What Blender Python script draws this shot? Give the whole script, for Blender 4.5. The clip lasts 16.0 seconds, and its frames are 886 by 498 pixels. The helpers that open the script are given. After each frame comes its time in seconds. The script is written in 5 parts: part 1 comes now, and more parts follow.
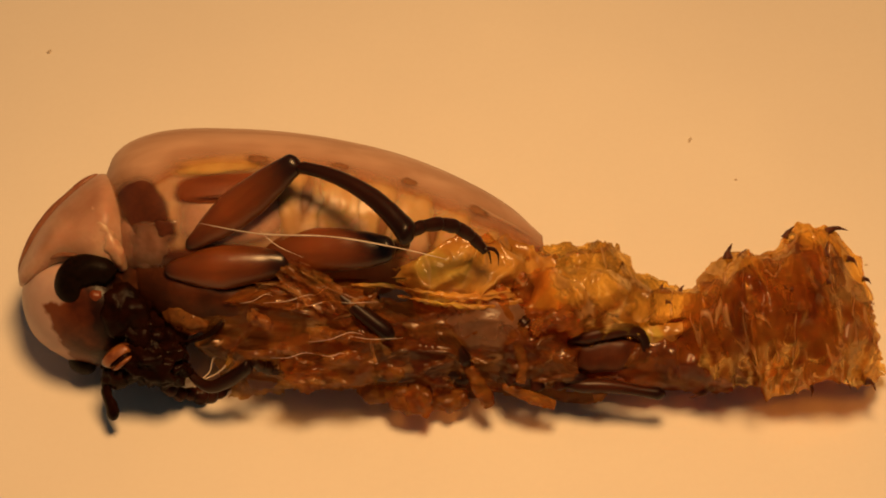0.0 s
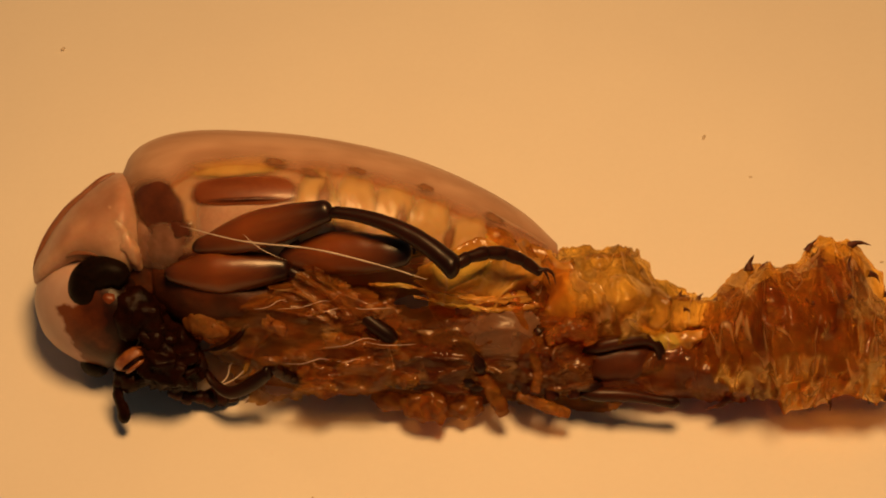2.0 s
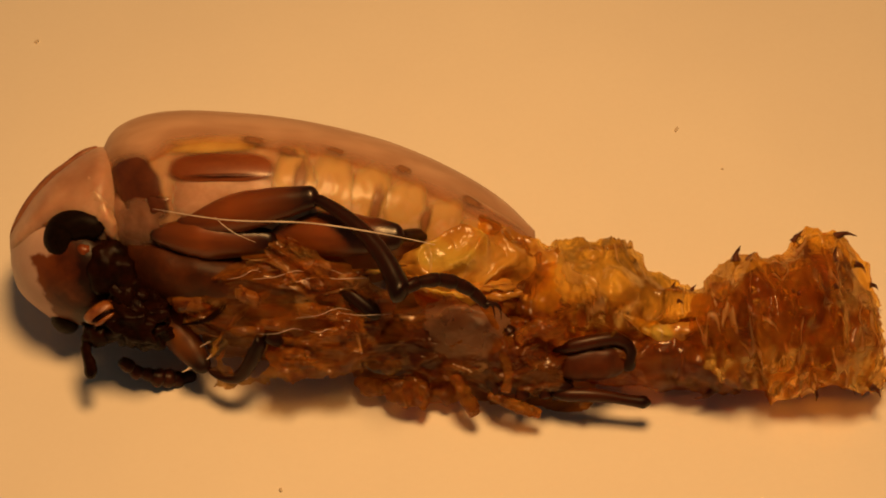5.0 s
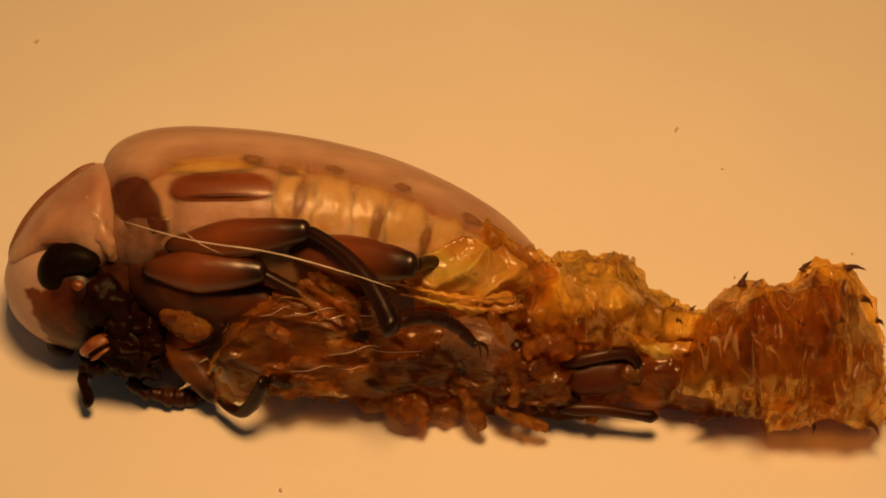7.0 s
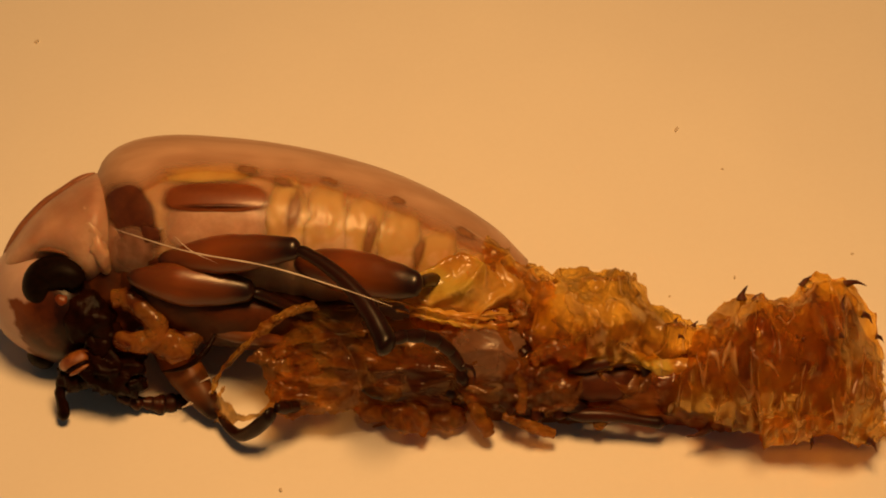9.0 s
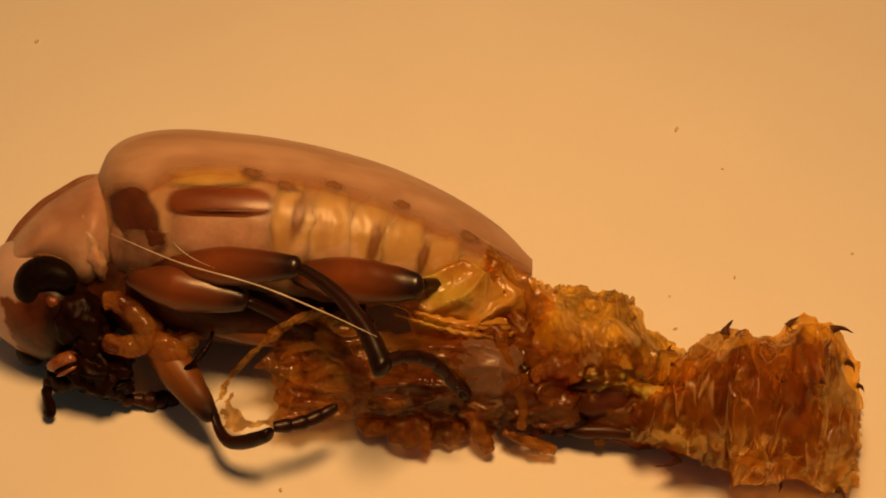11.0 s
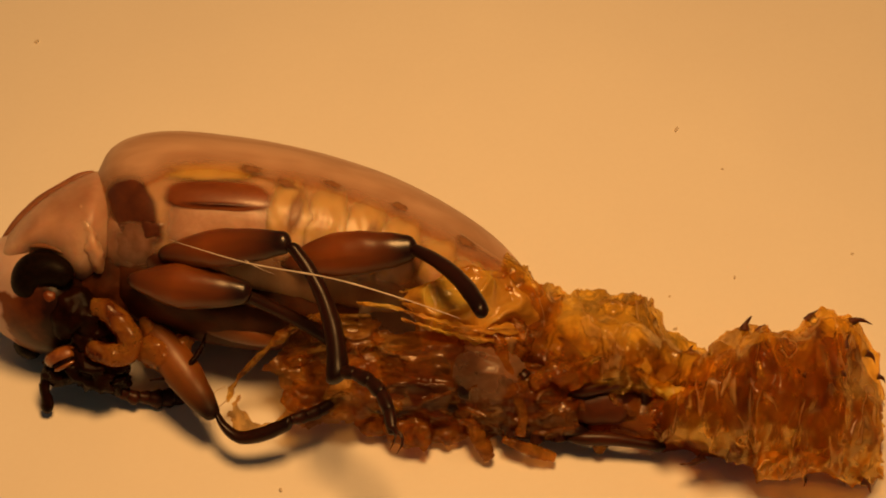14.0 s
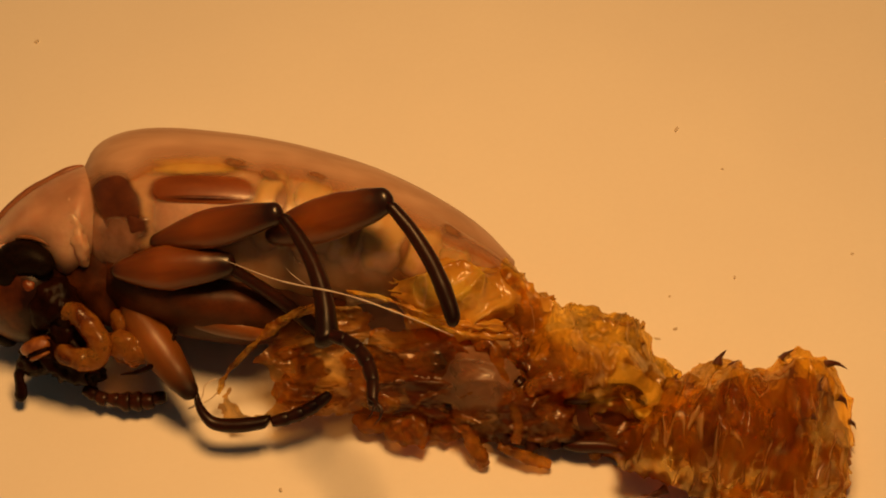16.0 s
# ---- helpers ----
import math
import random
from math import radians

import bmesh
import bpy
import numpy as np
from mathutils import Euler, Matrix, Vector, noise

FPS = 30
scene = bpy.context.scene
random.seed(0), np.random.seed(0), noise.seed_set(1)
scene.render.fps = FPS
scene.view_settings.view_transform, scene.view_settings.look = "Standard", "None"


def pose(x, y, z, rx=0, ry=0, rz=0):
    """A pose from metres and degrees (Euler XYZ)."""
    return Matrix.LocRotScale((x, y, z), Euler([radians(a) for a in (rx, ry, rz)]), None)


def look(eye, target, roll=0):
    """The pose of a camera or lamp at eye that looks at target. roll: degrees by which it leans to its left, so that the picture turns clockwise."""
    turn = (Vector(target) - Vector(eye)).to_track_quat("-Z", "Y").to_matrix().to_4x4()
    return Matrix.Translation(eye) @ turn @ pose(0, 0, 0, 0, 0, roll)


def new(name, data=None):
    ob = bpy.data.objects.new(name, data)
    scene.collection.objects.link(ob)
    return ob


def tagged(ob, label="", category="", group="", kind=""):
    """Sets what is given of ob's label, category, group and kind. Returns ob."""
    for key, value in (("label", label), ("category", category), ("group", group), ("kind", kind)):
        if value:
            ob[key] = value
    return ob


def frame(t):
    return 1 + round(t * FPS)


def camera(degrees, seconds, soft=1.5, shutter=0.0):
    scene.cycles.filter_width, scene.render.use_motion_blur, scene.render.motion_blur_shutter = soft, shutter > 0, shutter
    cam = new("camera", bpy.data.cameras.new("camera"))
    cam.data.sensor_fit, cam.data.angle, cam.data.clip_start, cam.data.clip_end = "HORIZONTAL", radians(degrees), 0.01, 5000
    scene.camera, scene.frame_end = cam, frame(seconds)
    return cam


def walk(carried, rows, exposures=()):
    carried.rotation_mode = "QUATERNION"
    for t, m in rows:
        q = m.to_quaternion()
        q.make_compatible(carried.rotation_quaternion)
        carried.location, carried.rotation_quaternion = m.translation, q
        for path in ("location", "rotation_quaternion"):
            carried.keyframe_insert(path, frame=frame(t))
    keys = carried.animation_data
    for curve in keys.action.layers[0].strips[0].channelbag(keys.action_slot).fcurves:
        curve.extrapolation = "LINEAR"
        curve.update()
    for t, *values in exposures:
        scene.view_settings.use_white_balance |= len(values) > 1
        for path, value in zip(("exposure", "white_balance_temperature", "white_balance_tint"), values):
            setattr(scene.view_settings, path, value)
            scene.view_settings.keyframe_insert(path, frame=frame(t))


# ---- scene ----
# A small beetle works itself out of its pupal skin on a sheet of paper.
# Lengths are worked out in units U of the close-up plane: X right, Y up, Z towards the lens.
TILT = 36.0                      # the lens leans this far from straight down
DIST = 0.045                     # lens to beetle, metres
FOV = 30.0
U = DIST * math.tan(radians(FOV / 2)) / 784   # metres per unit
FLOOR = -160 * U                 # height of the paper

cam = camera(FOV, 16.0, soft=1.9)
R = pose(0, 0, 0, TILT, 0, 0)

# sideways drift of the lens over the paper (seconds, right, up in units)
DRIFT = [(0, -24, 19), (0.5, -20, 18), (1, -31, 24), (1.5, -50, 14), (2, -50, 14), (2.5, -38, -2), (3, -23, -9),
         (3.5, -52, -6), (4, 22, -2), (4.5, 6, -3), (5, 0, 0), (16, 0, 0)]


def blend(rows, t):
    """The values of a table of rows (seconds, values ...) at t, straight between rows."""
    if t <= rows[0][0]:
        return rows[0][1:]
    for a, b in zip(rows, rows[1:]):
        if a[0] <= t <= b[0]:
            f = (t - a[0]) / (b[0] - a[0])
            return tuple(p + (q - p) * f for p, q in zip(a[1:], b[1:]))
    return rows[-1][1:]


def drift(t):
    x, y = blend(DRIFT, t)
    return R @ Matrix.Translation((x * U * 1.1, y * U * 1.1, 0))


walk(cam, [(r[0], drift(r[0]) @ Matrix.Translation((0, 0, DIST))) for r in DRIFT],
     [(0, 0.10, 5800, 10), (2, 0.02, 6050, 10), (9, -0.03, 6350, 10), (13, -0.05, 6550, 10), (16, -0.06, 6700, 10)])

# ---- light: one warm desk lamp above the beetle, a little cool light from the room ----
world = bpy.data.worlds.new("room_light")
scene.world = world
world.use_nodes = True
bg = world.node_tree.nodes["Background"]
bg.inputs[0].default_value = (0.66, 0.61, 0.48, 1)
bg.inputs[1].default_value = 0.066
lamp = bpy.data.lights.new("desk_lamp", "AREA")
lamp.shape, lamp.size, lamp.energy, lamp.color = "DISK", 0.0136, 0.0271, (1.0, 0.500, 0.157)
lamp_ob = new("desk_lamp", lamp)
lamp_ob.matrix_world = look((0.0025, -0.0035, 0.048), (-0.001, -0.0065, 0))


# ---- materials ----
def mat(name):
    m = bpy.data.materials.new(name)
    m.use_nodes = True
    nt = m.node_tree
    return m, nt, nt.nodes["Principled BSDF"], nt.nodes["Material Output"]


def node(nt, kind, **values):
    n = nt.nodes.new(kind)
    for key, v in values.items():
        n.inputs[key.replace("_", " ")].default_value = v
    return n


def ramp(nt, source, stops):
    n = nt.nodes.new("ShaderNodeValToRGB")
    e = n.color_ramp.elements
    while len(e) < len(stops):
        e.new(0.5)
    for k, (p, c) in zip(e, stops):
        k.position, k.color = p, (*c, 1)
    nt.links.new(source, n.inputs[0])
    return n.outputs[0]


def noise_out(nt, size, detail=4.0, rough=0.55, distort=0.0, coord="Object", stretch=(1, 1, 1), vary=False):
    tc = nt.nodes.new("ShaderNodeTexCoord")
    n = node(nt, "ShaderNodeTexNoise", Scale=1 / (size * U), Detail=detail, Roughness=rough, Distortion=distort)
    mp = node(nt, "ShaderNodeMapping", Scale=stretch)
    nt.links.new(tc.outputs[coord], mp.inputs["Vector"])
    if vary:
        # alike pieces each take another stretch of the pattern
        info = nt.nodes.new("ShaderNodeObjectInfo")
        far = nt.nodes.new("ShaderNodeMath")
        far.operation = "MULTIPLY"
        far.inputs[1].default_value = 4000 * U
        nt.links.new(info.outputs["Random"], far.inputs[0])
        nt.links.new(far.outputs[0], mp.inputs["Location"])
    nt.links.new(mp.outputs[0], n.inputs["Vector"])
    return n.outputs["Fac"]


def bumped(nt, bsdf, source, strength, depth):
    b = node(nt, "ShaderNodeBump", Strength=strength, Distance=depth * U)
    nt.links.new(source, b.inputs["Height"])
    nt.links.new(b.outputs[0], bsdf.inputs["Normal"])


def mixed(nt, fac, a, b):
    n = nt.nodes.new("ShaderNodeMix")
    n.data_type = "RGBA"
    for value, slot in ((fac, 0), (a, 6), (b, 7)):
        if isinstance(value, tuple):
            n.inputs[slot].default_value = (*value, 1)
        elif isinstance(value, float):
            n.inputs[slot].default_value = value
        else:
            nt.links.new(value, n.inputs[slot])
    return n.outputs[2]


def thinned(nt, shader, out):
    """Lets a plate run out into clear skin where its mesh says that it is thin."""
    thick = nt.nodes.new("ShaderNodeAttribute")
    thick.attribute_name = "thickness"
    clear = nt.nodes.new("ShaderNodeBsdfTransparent")
    b = nt.nodes.new("ShaderNodeMixShader")
    nt.links.new(thick.outputs["Fac"], b.inputs[0])
    nt.links.new(clear.outputs[0], b.inputs[1])
    nt.links.new(shader.outputs[0], b.inputs[2])
    nt.links.new(b.outputs[0], out.inputs[0])


def cuticle(name, light, dark, size=60, rough=0.32, sss=0.0, bump=0.25, coat=0.2, gloss=0.5, stretch=(1, 1, 1), thin=False):
    """Insect shell: two tones in soft clouds, fine pits, a thin gloss."""
    m, nt, p, out = mat(name)
    big = noise_out(nt, size, 3, stretch=stretch)
    fine = noise_out(nt, size / 9, 5, 0.6)
    c = ramp(nt, big, [(0.3, dark), (0.7, light)])
    nt.links.new(mixed(nt, ramp(nt, fine, [(0.35, (0, 0, 0)), (0.75, (0.35, 0.35, 0.35))]), c, dark), p.inputs["Base Color"])
    p.inputs["Roughness"].default_value = rough
    p.inputs["Coat Weight"].default_value = coat
    p.inputs["Coat Roughness"].default_value = 0.15
    p.inputs["Specular IOR Level"].default_value = gloss
    if sss:
        p.inputs["Subsurface Weight"].default_value = sss
        p.inputs["Subsurface Radius"].default_value = (1.0, 0.45, 0.25)
        p.inputs["Subsurface Scale"].default_value = 40 * U
    bumped(nt, p, fine, bump, 3)
    if thin:
        thinned(nt, p, out)
    return m


def limb(name, middle, end, lo=0.12, hi=0.80, rough=0.32, coat=0.0, spec=0.16):
    """A leg segment: warm brown in the middle, nearly black at its joints."""
    m, nt, p, out = mat(name)
    tc = nt.nodes.new("ShaderNodeTexCoord")
    sep = nt.nodes.new("ShaderNodeSeparateXYZ")
    nt.links.new(tc.outputs["Generated"], sep.inputs[0])
    along = ramp(nt, sep.outputs[0], [(0.0, end), (lo, tuple(0.55 * a + 0.45 * b for a, b in zip(middle, end))), (0.42, middle), (hi, tuple(0.4 * a + 0.6 * b for a, b in zip(middle, end))), (0.92, end)])
    fine = noise_out(nt, 9, 5)
    streak = noise_out(nt, 30, 2, 0.4, 0.3, stretch=(0.22, 1, 1))
    nt.links.new(mixed(nt, ramp(nt, streak, [(0.40, (0, 0, 0)), (0.75, (0.4, 0.4, 0.4))]), along, end), p.inputs["Base Color"])
    p.inputs["Roughness"].default_value = rough
    p.inputs["Coat Weight"].default_value = coat
    p.inputs["Specular IOR Level"].default_value = spec
    p.inputs["Coat Roughness"].default_value = 0.28
    p.inputs["Subsurface Weight"].default_value = 0.3
    p.inputs["Subsurface Radius"].default_value = (1.0, 0.3, 0.1)
    p.inputs["Subsurface Scale"].default_value = 22 * U
    bumped(nt, p, fine, 0.12, 2)
    return m


def film(name, tint, body, see=0.35, glow=0.5, size=45, rough=0.2, stretch=(1, 1, 1), wet=0.4, low=(0.32, 0.20, 0.12), folds=0.0, fold_size=70, relief=0.45, coat=0.35, high=(1.3, 1.6, 1.7), mottle=0.6):
    """Shed skin: glassy amber film, part clear, part cloudy, bending the light in its folds."""
    m, nt, p, out = mat(name)
    cloud = noise_out(nt, size, 2, 0.45, 0.6, stretch=stretch)
    small = noise_out(nt, size * 0.5, 2, 0.5, 0.8, stretch=stretch)
    # cloudy tones; the high one also paints bright streak highlights into the colour
    c = ramp(nt, cloud, [(0.36, tuple(v * k for v, k in zip(body, low))), (0.5, body), (0.64, tuple(min(1, v * k) for v, k in zip(body, high)))])
    # mottling: thicker, darker spots of dried film
    spots = ramp(nt, noise_out(nt, size * 0.42, 3, 0.55, 0.5, stretch=tuple(0.5 + 0.5 * k for k in stretch)), [(0.40, (mottle,) * 3), (0.56, (0, 0, 0))])
    c = mixed(nt, spots, c, tuple(v * k for v, k in zip(body, (0.44, 0.27, 0.15))))
    # creases: narrow doubled folds, cloudier than the flat film, with streak highlights painted pale
    line = noise_out(nt, fold_size, 1, 0.4, 0.25, stretch=(stretch[0], stretch[1] * 0.7, stretch[2] * 0.7))
    where = noise_out(nt, fold_size * 1.3, 1, 0.4, 0.2)
    fold = ramp(nt, line, [(0.455, (0, 0, 0)), (0.5, (1, 1, 1)), (0.515, (1, 1, 1)), (0.535, (0, 0, 0))])
    keep = ramp(nt, where, [(0.45, (0, 0, 0)), (0.62, (1, 1, 1))])
    crease = nt.nodes.new("ShaderNodeMath")
    crease.operation = "MULTIPLY"
    nt.links.new(fold, crease.inputs[0])
    nt.links.new(keep, crease.inputs[1])
    share = nt.nodes.new("ShaderNodeMath")
    share.operation = "MULTIPLY"
    share.inputs[1].default_value = folds
    nt.links.new(crease.outputs[0], share.inputs[0])
    c = mixed(nt, share.outputs[0], c, (0.92, 0.62, 0.25))
    nt.links.new(c, p.inputs["Base Color"])
    p.inputs["Roughness"].default_value = rough + 0.1
    p.inputs["Specular IOR Level"].default_value = 0.5
    p.inputs["Coat Weight"].default_value = coat
    p.inputs["Coat Roughness"].default_value = 0.2
    bump = node(nt, "ShaderNodeBump", Strength=relief, Distance=14 * U)
    tiny = noise_out(nt, size * 0.16, 2, 0.5, 0.6, stretch=stretch)
    height = nt.nodes.new("ShaderNodeMath")
    height.operation = "MULTIPLY_ADD"
    height.inputs[1].default_value = 0.035
    nt.links.new(tiny, height.inputs[0])
    nt.links.new(small, height.inputs[2])
    raised = nt.nodes.new("ShaderNodeMath")
    raised.operation = "MULTIPLY_ADD"
    raised.inputs[1].default_value = 0.9
    nt.links.new(share.outputs[0], raised.inputs[0])
    nt.links.new(height.outputs[0], raised.inputs[2])
    nt.links.new(raised.outputs[0], bump.inputs["Height"])
    tr = nt.nodes.new("ShaderNodeBsdfTranslucent")
    nt.links.new(c, tr.inputs[0])
    gl = node(nt, "ShaderNodeBsdfGlass", Roughness=0.14, IOR=1.33)
    gl.inputs[0].default_value = (*tint, 1)
    cl = nt.nodes.new("ShaderNodeBsdfTransparent")
    cl.inputs[0].default_value = (*tint, 1)
    for n in (p, gl):
        nt.links.new(bump.outputs[0], n.inputs["Normal"])
    a = node(nt, "ShaderNodeMixShader", Fac=glow)
    nt.links.new(p.outputs[0], a.inputs[1])
    nt.links.new(tr.outputs[0], a.inputs[2])
    g = node(nt, "ShaderNodeMixShader", Fac=wet)
    nt.links.new(cl.outputs[0], g.inputs[1])
    nt.links.new(gl.outputs[0], g.inputs[2])
    b = nt.nodes.new("ShaderNodeMixShader")
    clear = ramp(nt, cloud, [(0.36, (see * 0.5,) * 3), (0.64, (min(0.95, see * 1.35),) * 3)])
    nt.links.new(mixed(nt, share.outputs[0], clear, (0.25, 0.25, 0.25)), b.inputs[0])
    nt.links.new(a.outputs[0], b.inputs[1])
    nt.links.new(g.outputs[0], b.inputs[2])
    nt.links.new(b.outputs[0], out.inputs[0])
    return m


def paper_material():
    m, nt, p, out = mat("matt_paper")
    big = noise_out(nt, 500, 3)
    fibre = noise_out(nt, 14, 6, 0.7)
    c = ramp(nt, big, [(0.3, (0.80, 0.75, 0.68)), (0.7, (0.84, 0.79, 0.71))])
    nt.links.new(mixed(nt, ramp(nt, fibre, [(0.4, (0, 0, 0)), (0.8, (0.2, 0.2, 0.2))]), c, (0.74, 0.68, 0.6)), p.inputs["Base Color"])
    p.inputs["Roughness"].default_value = 0.85
    bumped(nt, p, fibre, 0.12, 2)
    return m


def head_material():
    """Pale forehead; the face is masked in dark red-brown with a torn edge."""
    m, nt, p, out = mat("head_cuticle")
    tc = nt.nodes.new("ShaderNodeTexCoord")
    sep = nt.nodes.new("ShaderNodeSeparateXYZ")
    nt.links.new(tc.outputs["Object"], sep.inputs[0])
    edge = noise_out(nt, 40, 4)

    def maths(op, a, b):
        n = nt.nodes.new("ShaderNodeMath")
        n.operation = op
        for slot, v in ((0, a), (1, b)):
            if isinstance(v, float):
                n.inputs[slot].default_value = v
            else:
                nt.links.new(v, n.inputs[slot])
        return n.outputs[0]

    across = maths("ADD", maths("MULTIPLY", maths("ADD", sep.outputs[0], maths("MULTIPLY", sep.outputs[1], 0.25)), 1 / U), 100.0)
    below = maths("ADD", maths("MULTIPLY", sep.outputs[1], -1 / U), maths("MULTIPLY", maths("MAXIMUM", maths("ADD", sep.outputs[0], 45 * U), 0.0), 0.9 / U))
    side = maths("MINIMUM", across, maths("SUBTRACT", below, 20.0))
    mask = maths("MULTIPLY", maths("ADD", side, maths("MULTIPLY", maths("SUBTRACT", edge, 0.5), 36.0)), 0.15)
    pale = ramp(nt, noise_out(nt, 70, 3), [(0.3, (0.46, 0.29, 0.22)), (0.7, (0.56, 0.37, 0.29))])
    dusk = maths("ADD", maths("MULTIPLY", sep.outputs[0], 0.006 / U), maths("MULTIPLY", noise_out(nt, 45, 4), 0.9))
    face = ramp(nt, dusk, [(0.0, (0.16, 0.040, 0.008)), (0.28, (0.07, 0.016, 0.004)), (0.48, (0.015, 0.004, 0.0015))])
    clamp = nt.nodes.new("ShaderNodeClamp")
    nt.links.new(mask, clamp.inputs[0])
    nt.links.new(mixed(nt, clamp.outputs[0], pale, face), p.inputs["Base Color"])
    p.inputs["Roughness"].default_value = 0.34
    p.inputs["Specular IOR Level"].default_value = 0.2
    p.inputs["Subsurface Weight"].default_value = 0.25
    p.inputs["Subsurface Radius"].default_value = (1.0, 0.45, 0.25)
    p.inputs["Subsurface Scale"].default_value = 25 * U
    bumped(nt, p, noise_out(nt, 7, 4), 0.2, 2)
    return m


def shell_material(name, light, dark):
    """A freshly moulted wing case: milky, half clear, so that light shines through its rim."""
    m, nt, p, out = mat(name)
    c = ramp(nt, noise_out(nt, 60, 3, 0.5, 0.4, stretch=(0.22, 1, 1)), [(0.34, dark), (0.62, light)])
    nt.links.new(c, p.inputs["Base Color"])
    p.inputs["Roughness"].default_value = 0.4
    p.inputs["Specular IOR Level"].default_value = 0.35
    bumped(nt, p, noise_out(nt, 10, 4), 0.1, 2)
    tr = nt.nodes.new("ShaderNodeBsdfTranslucent")
    nt.links.new(c, tr.inputs[0])
    cl = nt.nodes.new("ShaderNodeBsdfTransparent")
    cl.inputs[0].default_value = (0.97, 0.91, 0.84, 1)
    a = node(nt, "ShaderNodeMixShader", Fac=0.2)
    nt.links.new(p.outputs[0], a.inputs[1])
    nt.links.new(tr.outputs[0], a.inputs[2])
    b = nt.nodes.new("ShaderNodeMixShader")
    thick = nt.nodes.new("ShaderNodeAttribute")
    thick.attribute_name = "thickness"
    nt.links.new(ramp(nt, thick.outputs["Fac"], [(0.0, (1, 1, 1)), (0.5, (0.6,) * 3), (1.0, (0.24,) * 3)]), b.inputs[0])
    nt.links.new(a.outputs[0], b.inputs[1])
    nt.links.new(cl.outputs[0], b.inputs[2])
    nt.links.new(b.outputs[0], out.inputs[0])
    return m


def belly_material():
    """Soft belly skin: pinkish cream, ochre fat shining through towards the back, brown stains."""
    m, nt, p, out = mat("cream_belly")
    tc = nt.nodes.new("ShaderNodeTexCoord")
    sep = nt.nodes.new("ShaderNodeSeparateXYZ")
    nt.links.new(tc.outputs["Generated"], sep.inputs[0])
    cloud = noise_out(nt, 60, 3, vary=True)
    lift = nt.nodes.new("ShaderNodeMath")
    lift.operation = "MULTIPLY_ADD"
    lift.inputs[1].default_value = 1.1
    nt.links.new(cloud, lift.inputs[0])
    nt.links.new(sep.outputs[1], lift.inputs[2])
    c = ramp(nt, lift.outputs[0], [(0.45, (0.44, 0.25, 0.165)), (0.85, (0.60, 0.375, 0.215)), (1.1, (0.50, 0.295, 0.095))])
    stain = ramp(nt, noise_out(nt, 70, 2, 0.5, 0.6, stretch=(1.6, 0.5, 0.5), vary=True), [(0.5, (0, 0, 0)), (0.68, (0.55, 0.55, 0.55))])
    nt.links.new(mixed(nt, stain, c, (0.34, 0.16, 0.06)), p.inputs["Base Color"])
    p.inputs["Roughness"].default_value = 0.36
    p.inputs["Specular IOR Level"].default_value = 0.4
    p.inputs["Subsurface Weight"].default_value = 0.5
    p.inputs["Subsurface Radius"].default_value = (1.0, 0.45, 0.25)
    p.inputs["Subsurface Scale"].default_value = 40 * U
    bumped(nt, p, noise_out(nt, 40, 1, vary=True), 0.1, 6)
    thinned(nt, p, out)
    return m


PAPER = paper_material()
ELYTRA = shell_material("pale_wing_case", (0.72, 0.46, 0.295), (0.56, 0.325, 0.19))
PRONOTUM = cuticle("pale_neck_shield", (0.56, 0.335, 0.215), (0.33, 0.155, 0.085), 90, 0.42, 0.6, 0.1, 0.0, 0.3)
FLANK = cuticle("pinkish_flank_skin", (0.55, 0.325, 0.215), (0.34, 0.165, 0.09), 45, 0.38, 0.5, 0.08, 0.0, 0.35, thin=True)
SHOULDER = cuticle("brown_shaded_shoulder_skin", (0.36, 0.185, 0.11), (0.19, 0.08, 0.04), 34, 0.34, 0.4, 0.1, 0.1, 0.35, thin=True)
MARGIN = cuticle("red_brown_margin", (0.30, 0.125, 0.055), (0.19, 0.07, 0.03), 40, 0.4, 0.4, 0.05, 0.0, 0.3)
ABDOMEN = belly_material()
HEAD = head_material()
PLATE_THIN = cuticle("amber_brown_plate", (0.25, 0.066, 0.011), (0.13, 0.03, 0.005), 60, 0.34, 0.25, 0.05, 0.1, 0.3, (0.4, 1, 1), thin=True)
PLATE_DARK = cuticle("dark_brown_plate", (0.13, 0.034, 0.008), (0.05, 0.012, 0.003), 40, 0.3, 0.2, 0.08, 0.25, 0.3, thin=True)
MARK_SHADE = cuticle("brown_mark_and_shade", (0.30, 0.14, 0.05), (0.20, 0.08, 0.026), 20, 0.4, 0.2, 0.05, 0.0, 0.3, thin=True)
PLATE = cuticle("red_brown_plate", (0.21, 0.048, 0.009), (0.09, 0.019, 0.004), 60, 0.36, 0.2, 0.08, 0.0, 0.3)
STERNUM = cuticle("brown_underside", (0.105, 0.026, 0.005), (0.03, 0.008, 0.0016), 60, 0.45, 0.25, 0.3, 0.0, 0.16)
VENTRAL = cuticle("amber_brown_belly_plate", (0.26, 0.085, 0.016), (0.13, 0.034, 0.006), 46, 0.32, 0.3, 0.12, 0.25, 0.3, (0.4, 1, 1))
OCHRE = cuticle("yellow_fat_band", (0.50, 0.29, 0.06), (0.38, 0.19, 0.035), 40, 0.45, 0.3, 0.1, 0.0, 0.3, thin=True)
EYE = cuticle("black_eye", (0.010, 0.004, 0.002), (0.004, 0.002, 0.001), 8, 0.4, 0, 0.15, 0.0, 0.05)
FEMUR = limb("femur_shell", (0.200, 0.050, 0.0065), (0.016, 0.0045, 0.0015), coat=0.28, spec=0.28, rough=0.3)
